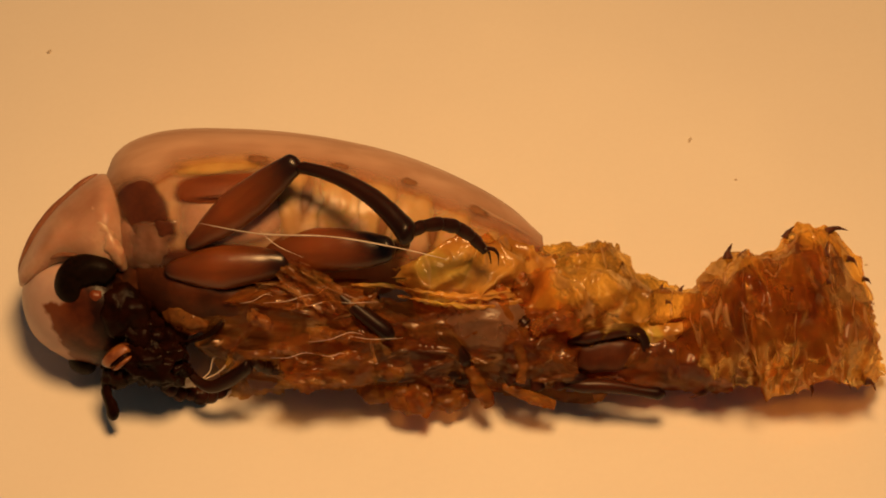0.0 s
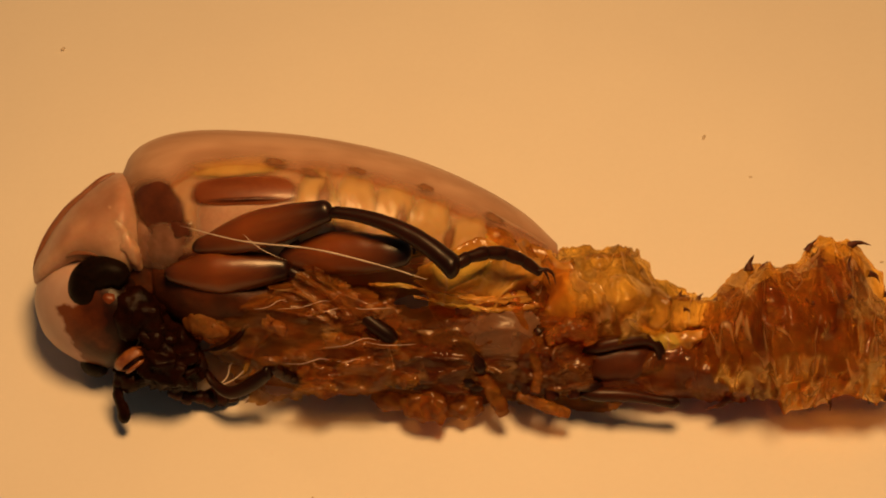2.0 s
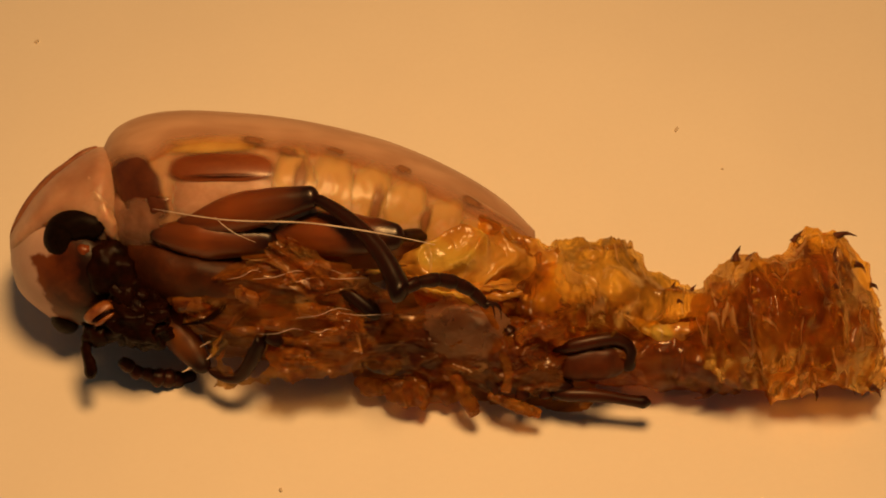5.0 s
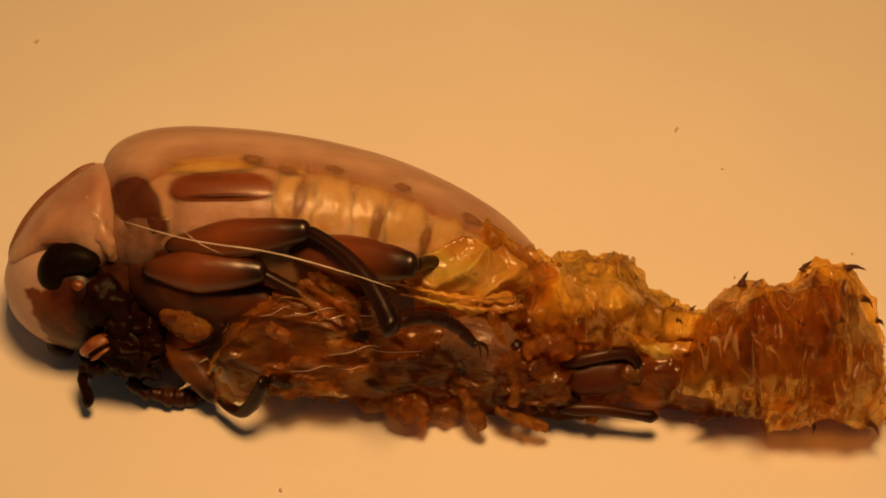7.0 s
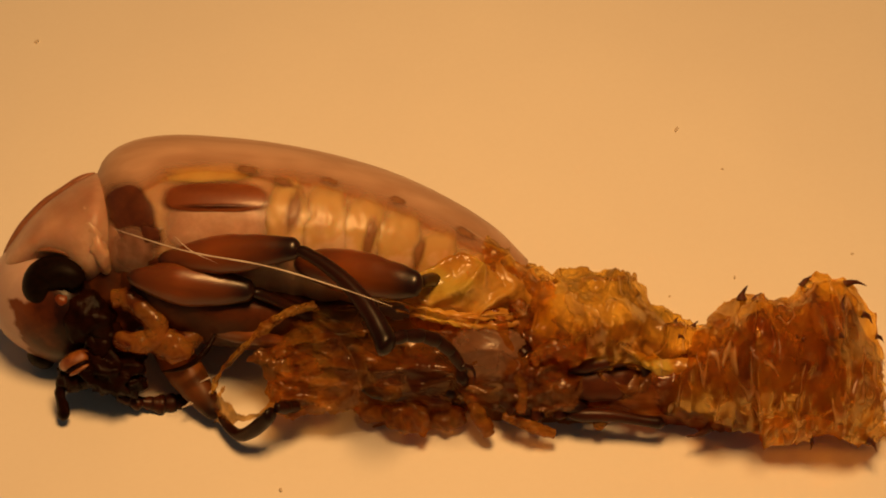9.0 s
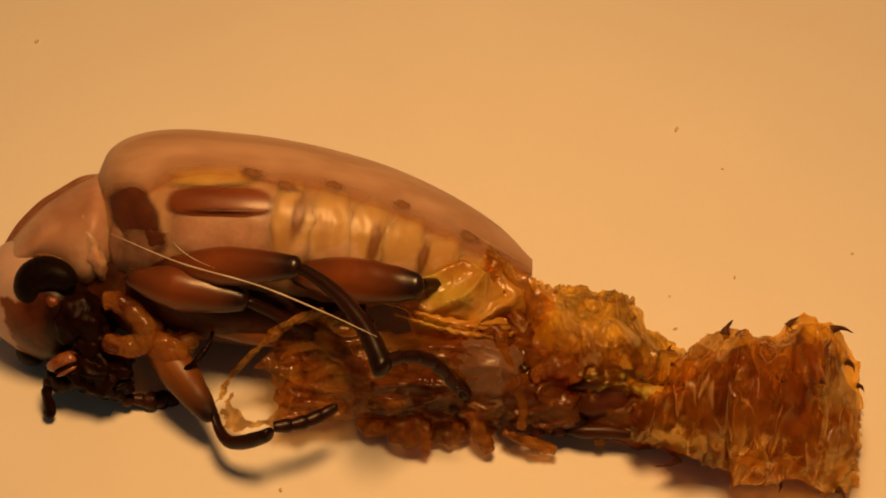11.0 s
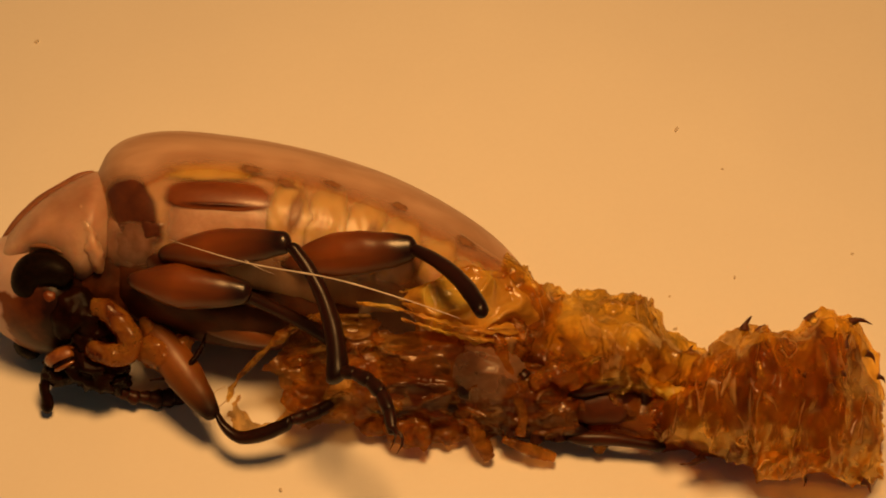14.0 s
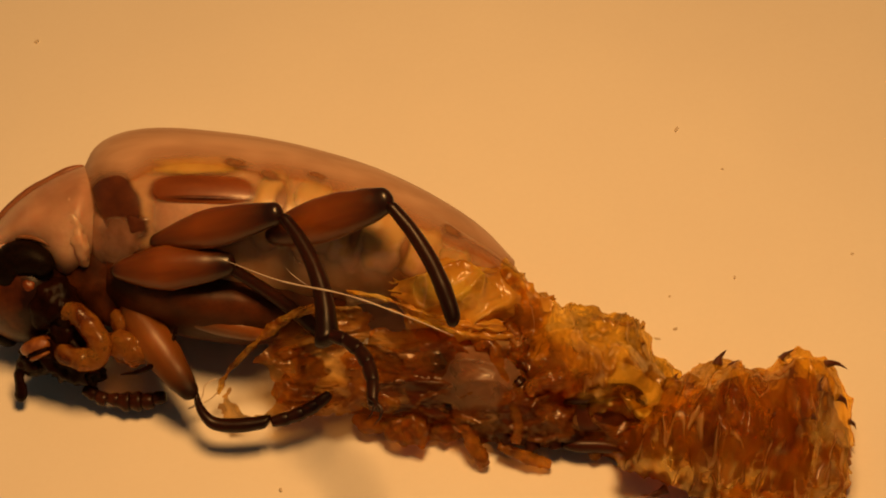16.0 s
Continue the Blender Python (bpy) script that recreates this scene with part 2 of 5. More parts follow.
TIBIA = limb("tibia_shell", (0.026, 0.0068, 0.0022), (0.010, 0.003, 0.0015), rough=0.36, coat=0.14, spec=0.14)
MOUTH = cuticle("black_mouthparts", (0.020, 0.005, 0.0015), (0.004, 0.0012, 0.0006), 26, 0.22, 0, 0.3, 0.0, 0.06)
MANDIBLE = cuticle("orange_mandible", (0.36, 0.125, 0.022), (0.13, 0.034, 0.008), 22, 0.22, 0.1, 0.4, 0.6)
JELLY = film("pale_orange_jelly", (1.0, 0.72, 0.34), (0.52, 0.205, 0.034), 0.45, 0.45, 40, 0.14, relief=0.25, mottle=0.3)
GRAIN = film("granular_amber", (1.0, 0.74, 0.32), (0.52, 0.215, 0.027), 0.6, 0.4, 44, 0.1, relief=0.35)
SKIN = film("amber_shed_skin", (1.0, 0.72, 0.20), (0.66, 0.275, 0.027), 0.8, 0.5, 62, 0.06, (1, 0.45, 0.45), 0.4, folds=0.65, fold_size=36, relief=0.6, low=(0.24, 0.15, 0.08), high=(1.6, 1.9, 2.0), mottle=0.7)
WAIST = film("golden_brown_waist_skin", (1.0, 0.78, 0.27), (0.50, 0.232, 0.028), 0.72, 0.5, 56, 0.06, (1, 0.6, 0.6), 0.4, folds=0.5, fold_size=40, relief=0.45, low=(0.26, 0.17, 0.10), high=(1.6, 1.9, 2.3), mottle=0.75)
GOLD = film("golden_shed_skin", (1.0, 0.72, 0.22), (0.88, 0.47, 0.065), 0.3, 0.35, 80, 0.12, low=(0.55, 0.45, 0.3), folds=0.5, fold_size=60, relief=0.5, mottle=0.25)
STRAND = film("golden_torn_strand", (1.0, 0.72, 0.24), (0.72, 0.35, 0.052), 0.5, 0.4, 24, 0.1, relief=0.5, mottle=0.6)
COVER = film("glossy_brown_cover", (0.97, 0.66, 0.26), (0.54, 0.212, 0.030), 0.74, 0.4, 46, 0.1, (0.3, 1, 0.7), 0.5, folds=0.6, fold_size=44, relief=0.5)
DULL = film("brown_shed_skin", (0.95, 0.58, 0.18), (0.34, 0.115, 0.014), 0.58, 0.35, 50, 0.12, (0.3, 1, 0.7), folds=0.35, fold_size=50, relief=0.4)
MILK_FILM = film("milky_film", (0.97, 0.76, 0.54), (0.46, 0.255, 0.135), 0.56, 0.4, 60, 0.2, (1, 1, 1), 0.2, low=(0.75, 0.68, 0.6), relief=0.25, coat=0.0, mottle=0.3)
CASE = film("orange_leg_case", (0.99, 0.66, 0.22), (0.56, 0.235, 0.032), 0.6, 0.45, 40, 0.12, relief=0.3)
THIGH = cuticle("red_brown_thigh", (0.11, 0.026, 0.005), (0.05, 0.012, 0.003), 50, 0.4, 0.3, 0.08, 0.0, 0.2)
FAR_FEMUR = limb("far_thigh_shell", (0.25, 0.080, 0.012), (0.016, 0.005, 0.002), coat=0.05, spec=0.25, rough=0.4)
DARKLEG = limb("dark_thigh_shell", (0.055, 0.013, 0.003), (0.014, 0.004, 0.002), rough=0.35, spec=0.2)
BELLY = cuticle("soft_belly_skin", (0.52, 0.31, 0.165), (0.36, 0.185, 0.085), 60, 0.38, 0.5, 0.1, 0.0, 0.35, (1.6, 0.5, 0.5))
MILK = cuticle("milky_membrane", (0.52, 0.32, 0.22), (0.36, 0.19, 0.11), 40, 0.36, 0.6, 0.06, 0.1, 0.35)
SPINE = cuticle("dark_spine", (0.11, 0.028, 0.008), (0.03, 0.008, 0.004), 12, 0.4, 0, 0.3, 0, 0.2)
HAIR = cuticle("white_thread", (0.70, 0.60, 0.50), (0.55, 0.44, 0.34), 30, 0.35, 0, 0.1)
RIM = cuticle("pale_soft_rim", (0.58, 0.35, 0.215), (0.42, 0.22, 0.125), 30, 0.32, 0.5, 0.2, 0.1, 0.4)
CRUMB = cuticle("grey_crumb", (0.70, 0.60, 0.47), (0.60, 0.50, 0.38), 6, 0.8, 0, 0.5, 0)


# ---- building helpers ----
DEPTH = DIST / U


def at(x, y, w=0.0):
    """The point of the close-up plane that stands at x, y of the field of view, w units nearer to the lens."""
    s = (DEPTH - w) / DEPTH
    return Vector(((x - 784) * s * U, (441 - y) * s * U, w * U))


def put_mesh(name, verts, faces, material, parent, pivot=None, label="", smooth=True):
    """One mesh object under its thing. Its origin is the pivot; verts are in the close-up space of the thing's rest pose."""
    pivot = pivot if pivot is not None else Vector((0, 0, 0))
    me = bpy.data.meshes.new(name)
    me.from_pydata([Vector(v) - pivot for v in verts], [], faces)
    me.materials.append(material)
    me.update()
    bm = bmesh.new()
    bm.from_mesh(me)
    bmesh.ops.recalc_face_normals(bm, faces=bm.faces)
    bm.to_mesh(me)
    bm.free()
    for f in me.polygons:
        f.use_smooth = smooth
    ob = new(name, me)
    if parent is not None:
        ob.parent = parent
        base = parent.get("rest", None)
        ob.location = pivot - (Vector(base) if base else Vector((0, 0, 0)))
    ob["rest"] = tuple(pivot)
    if label:
        tagged(ob, label)
    return ob


def spline(rows, x):
    """Smooth (Catmull-Rom) values of a table (x, values ...) at x."""
    n = len(rows)
    i = max(0, min(n - 2, sum(1 for r in rows if r[0] <= x) - 1))
    a, b = rows[i], rows[i + 1]
    f = max(0.0, min(1.0, (x - a[0]) / (b[0] - a[0])))
    p, q = rows[max(0, i - 1)], rows[min(n - 1, i + 2)]
    out = []
    for k in range(1, len(a)):
        m0 = (b[k] - p[k]) / (b[0] - p[0]) * (b[0] - a[0]) if b[0] != p[0] else 0
        m1 = (q[k] - a[k]) / (q[0] - a[0]) * (b[0] - a[0]) if q[0] != a[0] else 0
        out.append((2 * f ** 3 - 3 * f * f + 1) * a[k] + (f ** 3 - 2 * f * f + f) * m0 + (-2 * f ** 3 + 3 * f * f) * b[k] + (f ** 3 - f * f) * m1)
    return out


def ring_faces(n, m, closed=True, caps=False):
    """Faces of n rings of m points."""
    faces = []
    for i in range(n - 1):
        for j in range(m if closed else m - 1):
            k = (j + 1) % m
            faces.append((i * m + j, i * m + k, (i + 1) * m + k, (i + 1) * m + j))
    if caps:
        faces += [tuple(range(m)), tuple(range((n - 1) * m, n * m))]
    return faces


def loft(rows, n, m, start=0.0, end=360.0, grow=0.0, shift=None):
    """Points of a body lofted along X. rows: x, top, bottom, middle depth, half depth. Angles from the top over the side that faces the lens."""
    pts = []
    for i in range(n):
        x = rows[0][0] + (rows[-1][0] - rows[0][0]) * i / (n - 1)
        top, bot, wc, wr = spline(rows, x)
        yc, ry = (top + bot) / 2, (bot - top) / 2
        a0 = start(x, yc, ry) if callable(start) else start
        for j in range(m):
            a = radians(a0 + (end - a0) * j / (m if end - a0 >= 360 else m - 1))
            g = grow(x, a, j / (m - 1)) if callable(grow) else grow
            pts.append((x, yc - (ry + g) * math.cos(a), wc + (wr + g) * math.sin(a)))
    return pts


def ball(cx, cy, cw, rx, ry, rw, turn=0.0, n=20, m=28, rough=0.0, size=20, lean=0.0):
    """Points and faces of an egg with an uneven skin, turned in the close-up plane."""
    pts = []
    ca, sa = math.cos(radians(turn)), math.sin(radians(turn))
    for i in range(n + 1):
        b = math.pi * i / n
        for j in range(m):
            a = 2 * math.pi * j / m
            d = Vector((math.cos(b), math.sin(b) * math.cos(a), math.sin(b) * math.sin(a)))
            g = 1 + rough * noise.noise(Vector((cx, cy, cw)) * 0.13 + Vector((d.x * rx, d.y * ry, d.z * rw)) / size)
            x, y, w = d.x * rx * g, d.y * ry * g, d.z * rw * g
            y += lean * (x / rx) ** 2
            pts.append(at(cx + x * ca - y * sa, cy + x * sa + y * ca, cw + w))
    return pts, ring_faces(n + 1, m)


def tube(path, radii, m=12, lump=0.0):
    """A round tube through points in close-up units (x, y, w), with its radius at each."""
    pts = []
    P = [Vector((p[0], p[1], p[2])) for p in path]
    up = Vector((0.13, 0.21, 0.97))
    for i, p in enumerate(P):
        d = (P[min(i + 1, len(P) - 1)] - P[max(i - 1, 0)]).normalized()
        a = d.cross(up).normalized()
        b = d.cross(a)
        for j in range(m):
            q = 2 * math.pi * j / m
            r = radii[i] if not isinstance(radii, (int, float)) else radii
            v = a * math.cos(q) + b * math.sin(q)
            g = 1 + lump * noise.noise((p + v * r) / 13) + 0.5 * lump * noise.noise((p + v * r) / 6)
            pts.append(p + v * r * g)
    return [at(*q) for q in pts], ring_faces(len(P), m, True, True)


def curve_points(ctrl, n):
    """n smooth points through the control points."""
    rows = [(i, *c) for i, c in enumerate(ctrl)]
    return [spline(rows, i * (len(ctrl) - 1) / (n - 1)) for i in range(n)]


def crumple(p, seed, amp, size, grain=(1, 1, 1), fine=1.0):
    """How far a crumpled film stands out at p: sharp folds at three sizes."""
    q = Vector((p[0] * grain[0], p[1] * grain[1], p[2] * grain[2])) / size + Vector((seed * 7.3, seed * 3.1, seed * 5.7))
    a = 1 - 2 * abs(noise.noise(q))
    b = 1 - 2 * abs(noise.noise(q * 2.3 + Vector((5, 1, 2))))
    c = 1 - 2 * abs(noise.noise(q * 5.1))
    return amp * (1.0 * noise.noise(q * 0.6) + 0.65 * a * abs(a) + fine * (0.26 * b * abs(b) + 0.05 * c * abs(c)) - 0.32)


def film_tube(rows, seed, amp, size, n=110, m=84, start=0.0, end=360.0, ragged=0.0, grain=(1, 1, 1), fine=1.0, crease=0.0):
    """A crumpled tube of shed skin, open at both ends."""
    pts = []
    for i in range(n):
        f = i / (n - 1)
        for j in range(m):
            a = radians(start + (end - start) * j / (m if end - start >= 360 else m - 1))
            x = rows[0][0] + (rows[-1][0] - rows[0][0]) * f
            if ragged:
                e = abs(2 * f - 1) ** 6 * (1 if f > 0.5 else -1)
                x += e * ragged * (noise.noise(Vector((math.cos(a) * 2.2, math.sin(a) * 2.2, seed + f))) + 0.7 * noise.noise(Vector((math.cos(a) * 6, math.sin(a) * 6, seed))))
            top, bot, wc, wr = spline(rows, min(max(x, rows[0][0]), rows[-1][0]))
            yc, ry = (top + bot) / 2, (bot - top) / 2
            y, w = yc - ry * math.cos(a), wc + wr * math.sin(a)
            d = crumple((x, y, w), seed, amp, size, grain, fine)
            s = crumple((x, y, w), seed + 4, amp * 0.5, size * 0.8, grain, fine)
            if crease:
                # thin standing folds that run round the tube
                k = noise.noise(Vector((x / 46, y / 150, w / 150)) + Vector((seed * 2.7, 8, 3)))
                d += crease * max(0.0, 1 - 7 * abs(k)) * (0.5 + noise.noise(Vector((x / 90, y / 60, seed + 20))))
            pts.append(at(x + s, y - d * math.cos(a), w + d * math.sin(a)))
    return pts, ring_faces(n, m, end - start >= 360)


def film_sheet(cx, cy, cw, rx, ry, seed, amp, size, n=60, m=60, bulge=40.0, turn=0.0, hole=None, grain=(0.5, 1, 1), droop=0.0, fine=1.0):
    """A crumpled flap with a torn outline, bulging towards the lens."""
    pts, keep = [], []
    ca, sa = math.cos(radians(turn)), math.sin(radians(turn))
    for i in range(n):
        for j in range(m):
            u, v = 2 * i / (n - 1) - 1, 2 * j / (m - 1) - 1
            x, y = u * rx, v * ry
            w = bulge * (1 - u * u) * (1 - v * v)
            d = crumple((x + cx, y + cy, w), seed, amp, size, grain, fine)
            w -= droop * ((v + 1) / 2) ** 2
            e = crumple((y, x, 3), seed + 2, amp * 0.6, size)
            pts.append(at(cx + (x + e) * ca - y * sa, cy + (x + e) * sa + y * ca, cw + w + d))
            r = (abs(u) ** 3 + abs(v) ** 3) ** (1 / 3) + 0.28 * noise.noise(Vector((u * 2.4, v * 2.4, seed * 1.7))) + 0.05 * noise.noise(Vector((u * 8, v * 8, seed)))
            ok = r < 0.92
            if hole and ((u - hole[0]) / hole[2]) ** 2 + ((v - hole[1]) / hole[3]) ** 2 + 0.5 * noise.noise(Vector((u * 5, v * 5, seed))) < 1:
                ok = False
            keep.append(ok)
    faces = [f for f in ring_faces(n, m, False) if all(keep[k] for k in f)]
    used = sorted({k for f in faces for k in f})
    idx = {k: q for q, k in enumerate(used)}
    return [pts[k] for k in used], [tuple(idx[k] for k in f) for f in faces]


def ribbon(ctrl, half0, half1, seed):
    """A narrow crumpled ribbon of film through the control points, half0 to half1 wide on either side."""
    pts = []
    for i, p in enumerate(curve_points(ctrl, 60)):
        f = i / 59
        half = (half0 + (half1 - half0) * f) * (0.7 + 0.7 * noise.noise(Vector((f * 7, 1, seed))))
        for j in range(9):
            v = 2 * j / 8 - 1
            d = 7 * noise.noise(Vector((f * 14, v * 2, seed + 2)))
            pts.append(at(p[0] + v * half * 0.6 + d * 0.5, p[1] + v * half * 0.8 + 5 * noise.noise(Vector((f * 20, v, seed + 9))), p[2] + d + 8 * (1 - v * v)))
    return pts, ring_faces(60, 9, False)


def segment(length, radii, bend=0.0, n=26, m=16, flat=1.0, bow=None):
    """A leg segment along +X from its joint, with rounded ends, in units. radii: (share of the length, radius)."""
    pts = []
    for i in range(n):
        f = i / (n - 1)
        f = f * f * (3 - 2 * f)
        r = spline(radii, f)[0]
        r *= math.sqrt(max(0.02, 1 - max(0, 1 - f / 0.05) ** 2)) * math.sqrt(max(0.02, 1 - max(0, (f - 0.95) / 0.05) ** 2))
        y = bend * 4 * f * (1 - f) if bow is None else spline(bow, f)[0]
        for j in range(m):
            a = 2 * math.pi * j / m
            g = 1 + 0.06 * noise.noise(Vector((f * 9, math.cos(a), math.sin(a) + length)))
            pts.append(Vector((f * length * U, (y + r * g * math.cos(a)) * U, r * g * flat * math.sin(a) * U)))
    return pts, ring_faces(n, m, True, True)


def join(*pairs):
    """Several (points, faces) as one."""
    pts, faces = [], []
    for p, f in pairs:
        k = len(pts)
        pts += list(p)
        faces += [tuple(q + k for q in one) for one in f]
    return pts, faces


# ---- the setting ----
def build_paper():
    n, half = 60, 0.20
    verts, faces = [], []
    for i in range(n + 1):
        for j in range(n + 1):
            x, y = half * (2 * i / n - 1), half * (2 * j / n - 1)
            verts.append((x, y, 0.00002 * noise.noise(Vector((x, y, 0)) * 25)))
    faces = ring_faces(n + 1, n + 1, False)
    k = len(verts)
    verts += [(-half, -half, -0.0004), (half, -half, -0.0004), (half, half, -0.0004), (-half, half, -0.0004)]
    faces.append((k, k + 1, k + 2, k + 3))
    me = bpy.data.meshes.new("paper_sheet")
    me.from_pydata(verts, [], faces)
    me.materials.append(PAPER)
    ob = new("ground_paper", me)
    ob.location.z = FLOOR
    tagged(ob, "smooth cream white paper under a warm lamp", "paper", kind="structure")


def build_specks():
    # crumbs of dust lying on the paper: place in the field of view, length and width in units, turn
    for x, y, a, b, turn in ((1197, 230, 10, 4, 65), (1300, 492, 6, 3, 80), (1508, 450, 5, 3, 10), (1195, 583, 6, 4, 20), (1163, 600, 8, 3, 170),
                             (65, 75, 7, 5, 40), (1278, 300, 4, 3, 0), (1185, 525, 4, 3, 50), (497, 868, 5, 4, 100)):
        eye = R @ Vector((0, 0, DIST))
        way = (R.to_3x3() @ Vector(((x - 784) * U, (441 - y) * U, -DIST))).normalized()
        spot = eye + way * ((FLOOR - eye.z) / way.z)
        pts, faces = [], []
        for i in range(7):
            for j in range(8):
                p, q = math.pi * i / 6, math.pi * j / 4
                g = 1 + 0.5 * noise.noise(Vector((x + i * 0.7, y + math.cos(q), math.sin(q))))
                pts.append(Vector((math.cos(p) * a * g * U, math.sin(p) * math.cos(q) * b * g * U, math.sin(p) * math.sin(q) * b * 0.6 * g * U)) * 0.75)
        me = bpy.data.meshes.new("dust_crumb")
        me.from_pydata(pts, [], ring_faces(7, 8))
        me.materials.append(CRUMB)
        ob = new("dust_crumb", me)
        ob.matrix_world = Matrix.Translation(spot + Vector((0, 0, b * 0.4 * U))) @ pose(0, 0, 0, 0, 0, turn)
        tagged(ob, "tiny grey-brown dust crumb lying on the paper", "dust", "dust crumbs on the paper")


# ---- the beetle ----
# trunk: x, top, bottom, middle depth, half depth
TRUNK = [(165, 330, 470, 0, 70), (185, 285, 500, 0, 112), (230, 256, 530, 0, 145), (300, 244, 552, 0, 160), (400, 248, 562, 0, 166), (500, 260, 562, 0, 165),
         (600, 281, 556, 0, 158), (700, 312, 545, 0, 142), (800, 359, 528, 0, 108), (880, 411, 510, 0, 66), (935, 466, 490, 0, 20)]
EDGE = [(160, 335), (200, 324), (250, 312), (300, 290), (360, 281), (440, 288), (560, 306), (700, 350), (800, 400), (900, 446), (945, 478)]


def trunk_depth(x, y):
    top, bot, wc, wr = spline(TRUNK, x)
    yc, ry = (top + bot) / 2, (bot - top) / 2
    return wc + wr * math.sqrt(max(0.0, 1 - ((y - yc) / ry) ** 2))


def plate(cx, cy, rx, ry, power=2.6, bulge=9.0, turn=0.0, n=12, m=40, wob=0.1, lump=0.0, over=1.0):
    """A hard plate that lies on the trunk's side."""
    pts, ca, sa = [], math.cos(radians(turn)), math.sin(radians(turn))
    for i in range(n + 1):
        r = i / n
        for j in range(m):
            a = 2 * math.pi * j / m
            c, s = math.cos(a), math.sin(a)
            k = (abs(c) ** power + abs(s) ** power) ** (-1 / power) * (1 + wob * noise.noise(Vector((c * 1.5 + cx, s * 1.5, cy))))
            u, v = r * k * c * rx, r * k * s * ry
            x, y = cx + u * ca - v * sa, cy + u * sa + v * ca
            w = trunk_depth(x, y) + over + bulge * (1 - r ** 2.4) + lump * noise.noise(Vector((x / 16, y / 22, cx)))
            pts.append(at(x, y, w))
    return pts, ring_faces(n + 1, m)


def soft_rim(ob, sizes, width=0.35):
    """Thins a plate of rings out towards its rim. sizes: rings and points of each piece of the mesh."""
    thick = ob.data.attributes.new("thickness", "FLOAT", "POINT")
    k = 0
    for n, m in sizes:
        for i in range(n + 1):
            f = min(1.0, (1 - i / n) / width)
            for j in range(m):
                thick.data[k].value = f * f * (3 - 2 * f)
                k += 1
    return ob


def thing(name, label, category, x, y):
    ob = new(name)
    ob.empty_display_size = 20 * U
    ob["rest"] = tuple(at(x, y))
    return tagged(ob, label, category)


PARTS = {}          # parts that are keyed by themselves
beetle = None
skin = None


def build_trunk():
    def segments(x, a, f):
        # belly rings: shallow grooves behind the legs
        k = max(0.0, min(1.0, (x - 470) / 60))
        return k * (5 * abs(math.sin((x - 470) / 66 * math.pi)) ** 0.6 - 6) - 1.5 + 1.5 * noise.noise(Vector((x / 30, math.cos(a) * 4, math.sin(a) * 4)))

    n, m = 130, 72
    # the soft belly fills the hollow under the wing cases only in part
    soft_rows = [(x, top + 0.14 * max(0, spline(EDGE, x)[0] - top), bot, wc, wr * 0.98) for x, top, bot, wc, wr in TRUNK]
    p = loft(soft_rows, n, m, grow=segments)
    put_mesh("abdomen", [at(*q) for q in p], ring_faces(n, m, True, True), BELLY, beetle, at(450, 440), "soft brown and yellow belly")

    def from_edge(x, yc, ry):
        y = spline(EDGE, x)[0] + 26
        return math.degrees(math.acos(max(-1, min(1, (yc - y) / ry))))

    n, m = 100, 60
    outer = loft(TRUNK, n, m, from_edge, -140.0, 5.0)
    inner = loft(TRUNK, n, m, from_edge, -140.0, 0.5)
    k = n * m
    faces = ring_faces(n, m, False) + [tuple(q + k for q in f) for f in ring_faces(n, m, False)]
    rim = [i * m for i in range(n)]
    faces += [(a, b, b + k, a + k) for a, b in zip(rim, rim[1:])]
    rim = [i * m + m - 1 for i in range(n)]
    faces += [(a, b, b + k, a + k) for a, b in zip(rim, rim[1:])]
    tip = [(n - 1) * m + j for j in range(m)]
    faces += [(a, b, b + k, a + k) for a, b in zip(tip, tip[1:])]
    case = put_mesh("wing_case", [at(*q) for q in outer + inner], faces, ELYTRA, beetle, at(450, 440), "pale pinkish smooth soft wing cases")
    # the shell thins out towards its soft rim
    thick = case.data.attributes.new("thickness", "FLOAT", "POINT")
    for i, (x, y, w) in enumerate(outer + inner):
        edge = spline(EDGE, x)[0] + 26 + 9 * noise.noise(Vector((x / 45, 3, 1)))
        thick.data[i].value = max(0.0, min(1.0, (edge - y) / 44)) if w > 0 else 1.0

    # pale seam along the rear rim
    seam = [(740, 350), (790, 384), (840, 416), (890, 446), (936, 476)]
    pts, faces = tube([(x, y, trunk_depth(x, y) + 3) for x, y in curve_points(seam, 40)], [0.8 + 2.2 * math.sin(math.pi * i / 39) for i in range(40)], 8)
    put_mesh("wing_seam", pts, faces, MILK, beetle, at(840, 416), "pale seam of the wing cases")
    for x, y, a, b, t in ((508, 392, 38, 84, 4), (576, 402, 42, 88, 4), (640, 412, 40, 84, 8), (706, 432, 42, 70, 8), (772, 454, 38, 56, 14), (828, 474, 32, 38, 18)):
        pts, faces = plate(x, y, a * 1.25, b, 2.4, 3.5, t, 22, 48, 0.3, 1.2)
        soft_rim(put_mesh("belly_ring", pts, faces, ABDOMEN, beetle, at(x, y), "cream soft belly ring"), [(22, 48)], 0.45)
    pts, faces = plate(385, 402, 106, 52, 3.0, 4, 0, 16, 44, 0.12)
    soft_rim(put_mesh("flank", pts, faces, FLANK, beetle, at(380, 408), "pale pinkish flank"), [(16, 44)])
    pts, faces = plate(214, 440, 34, 66, 2.2, 4, -8, 16, 44, 0.25, 1.5)
    soft_rim(put_mesh("neck_fold", pts, faces, FLANK, beetle, at(210, 448), "pinkish soft neck fold"), [(16, 44)])
    # brown skin patch; its dark tone also paints the shading above the legs
    pts, faces = plate(240, 440, 62, 56, 2.2, 4, 10, 16, 44, 0.3, 2.0, 4.0)
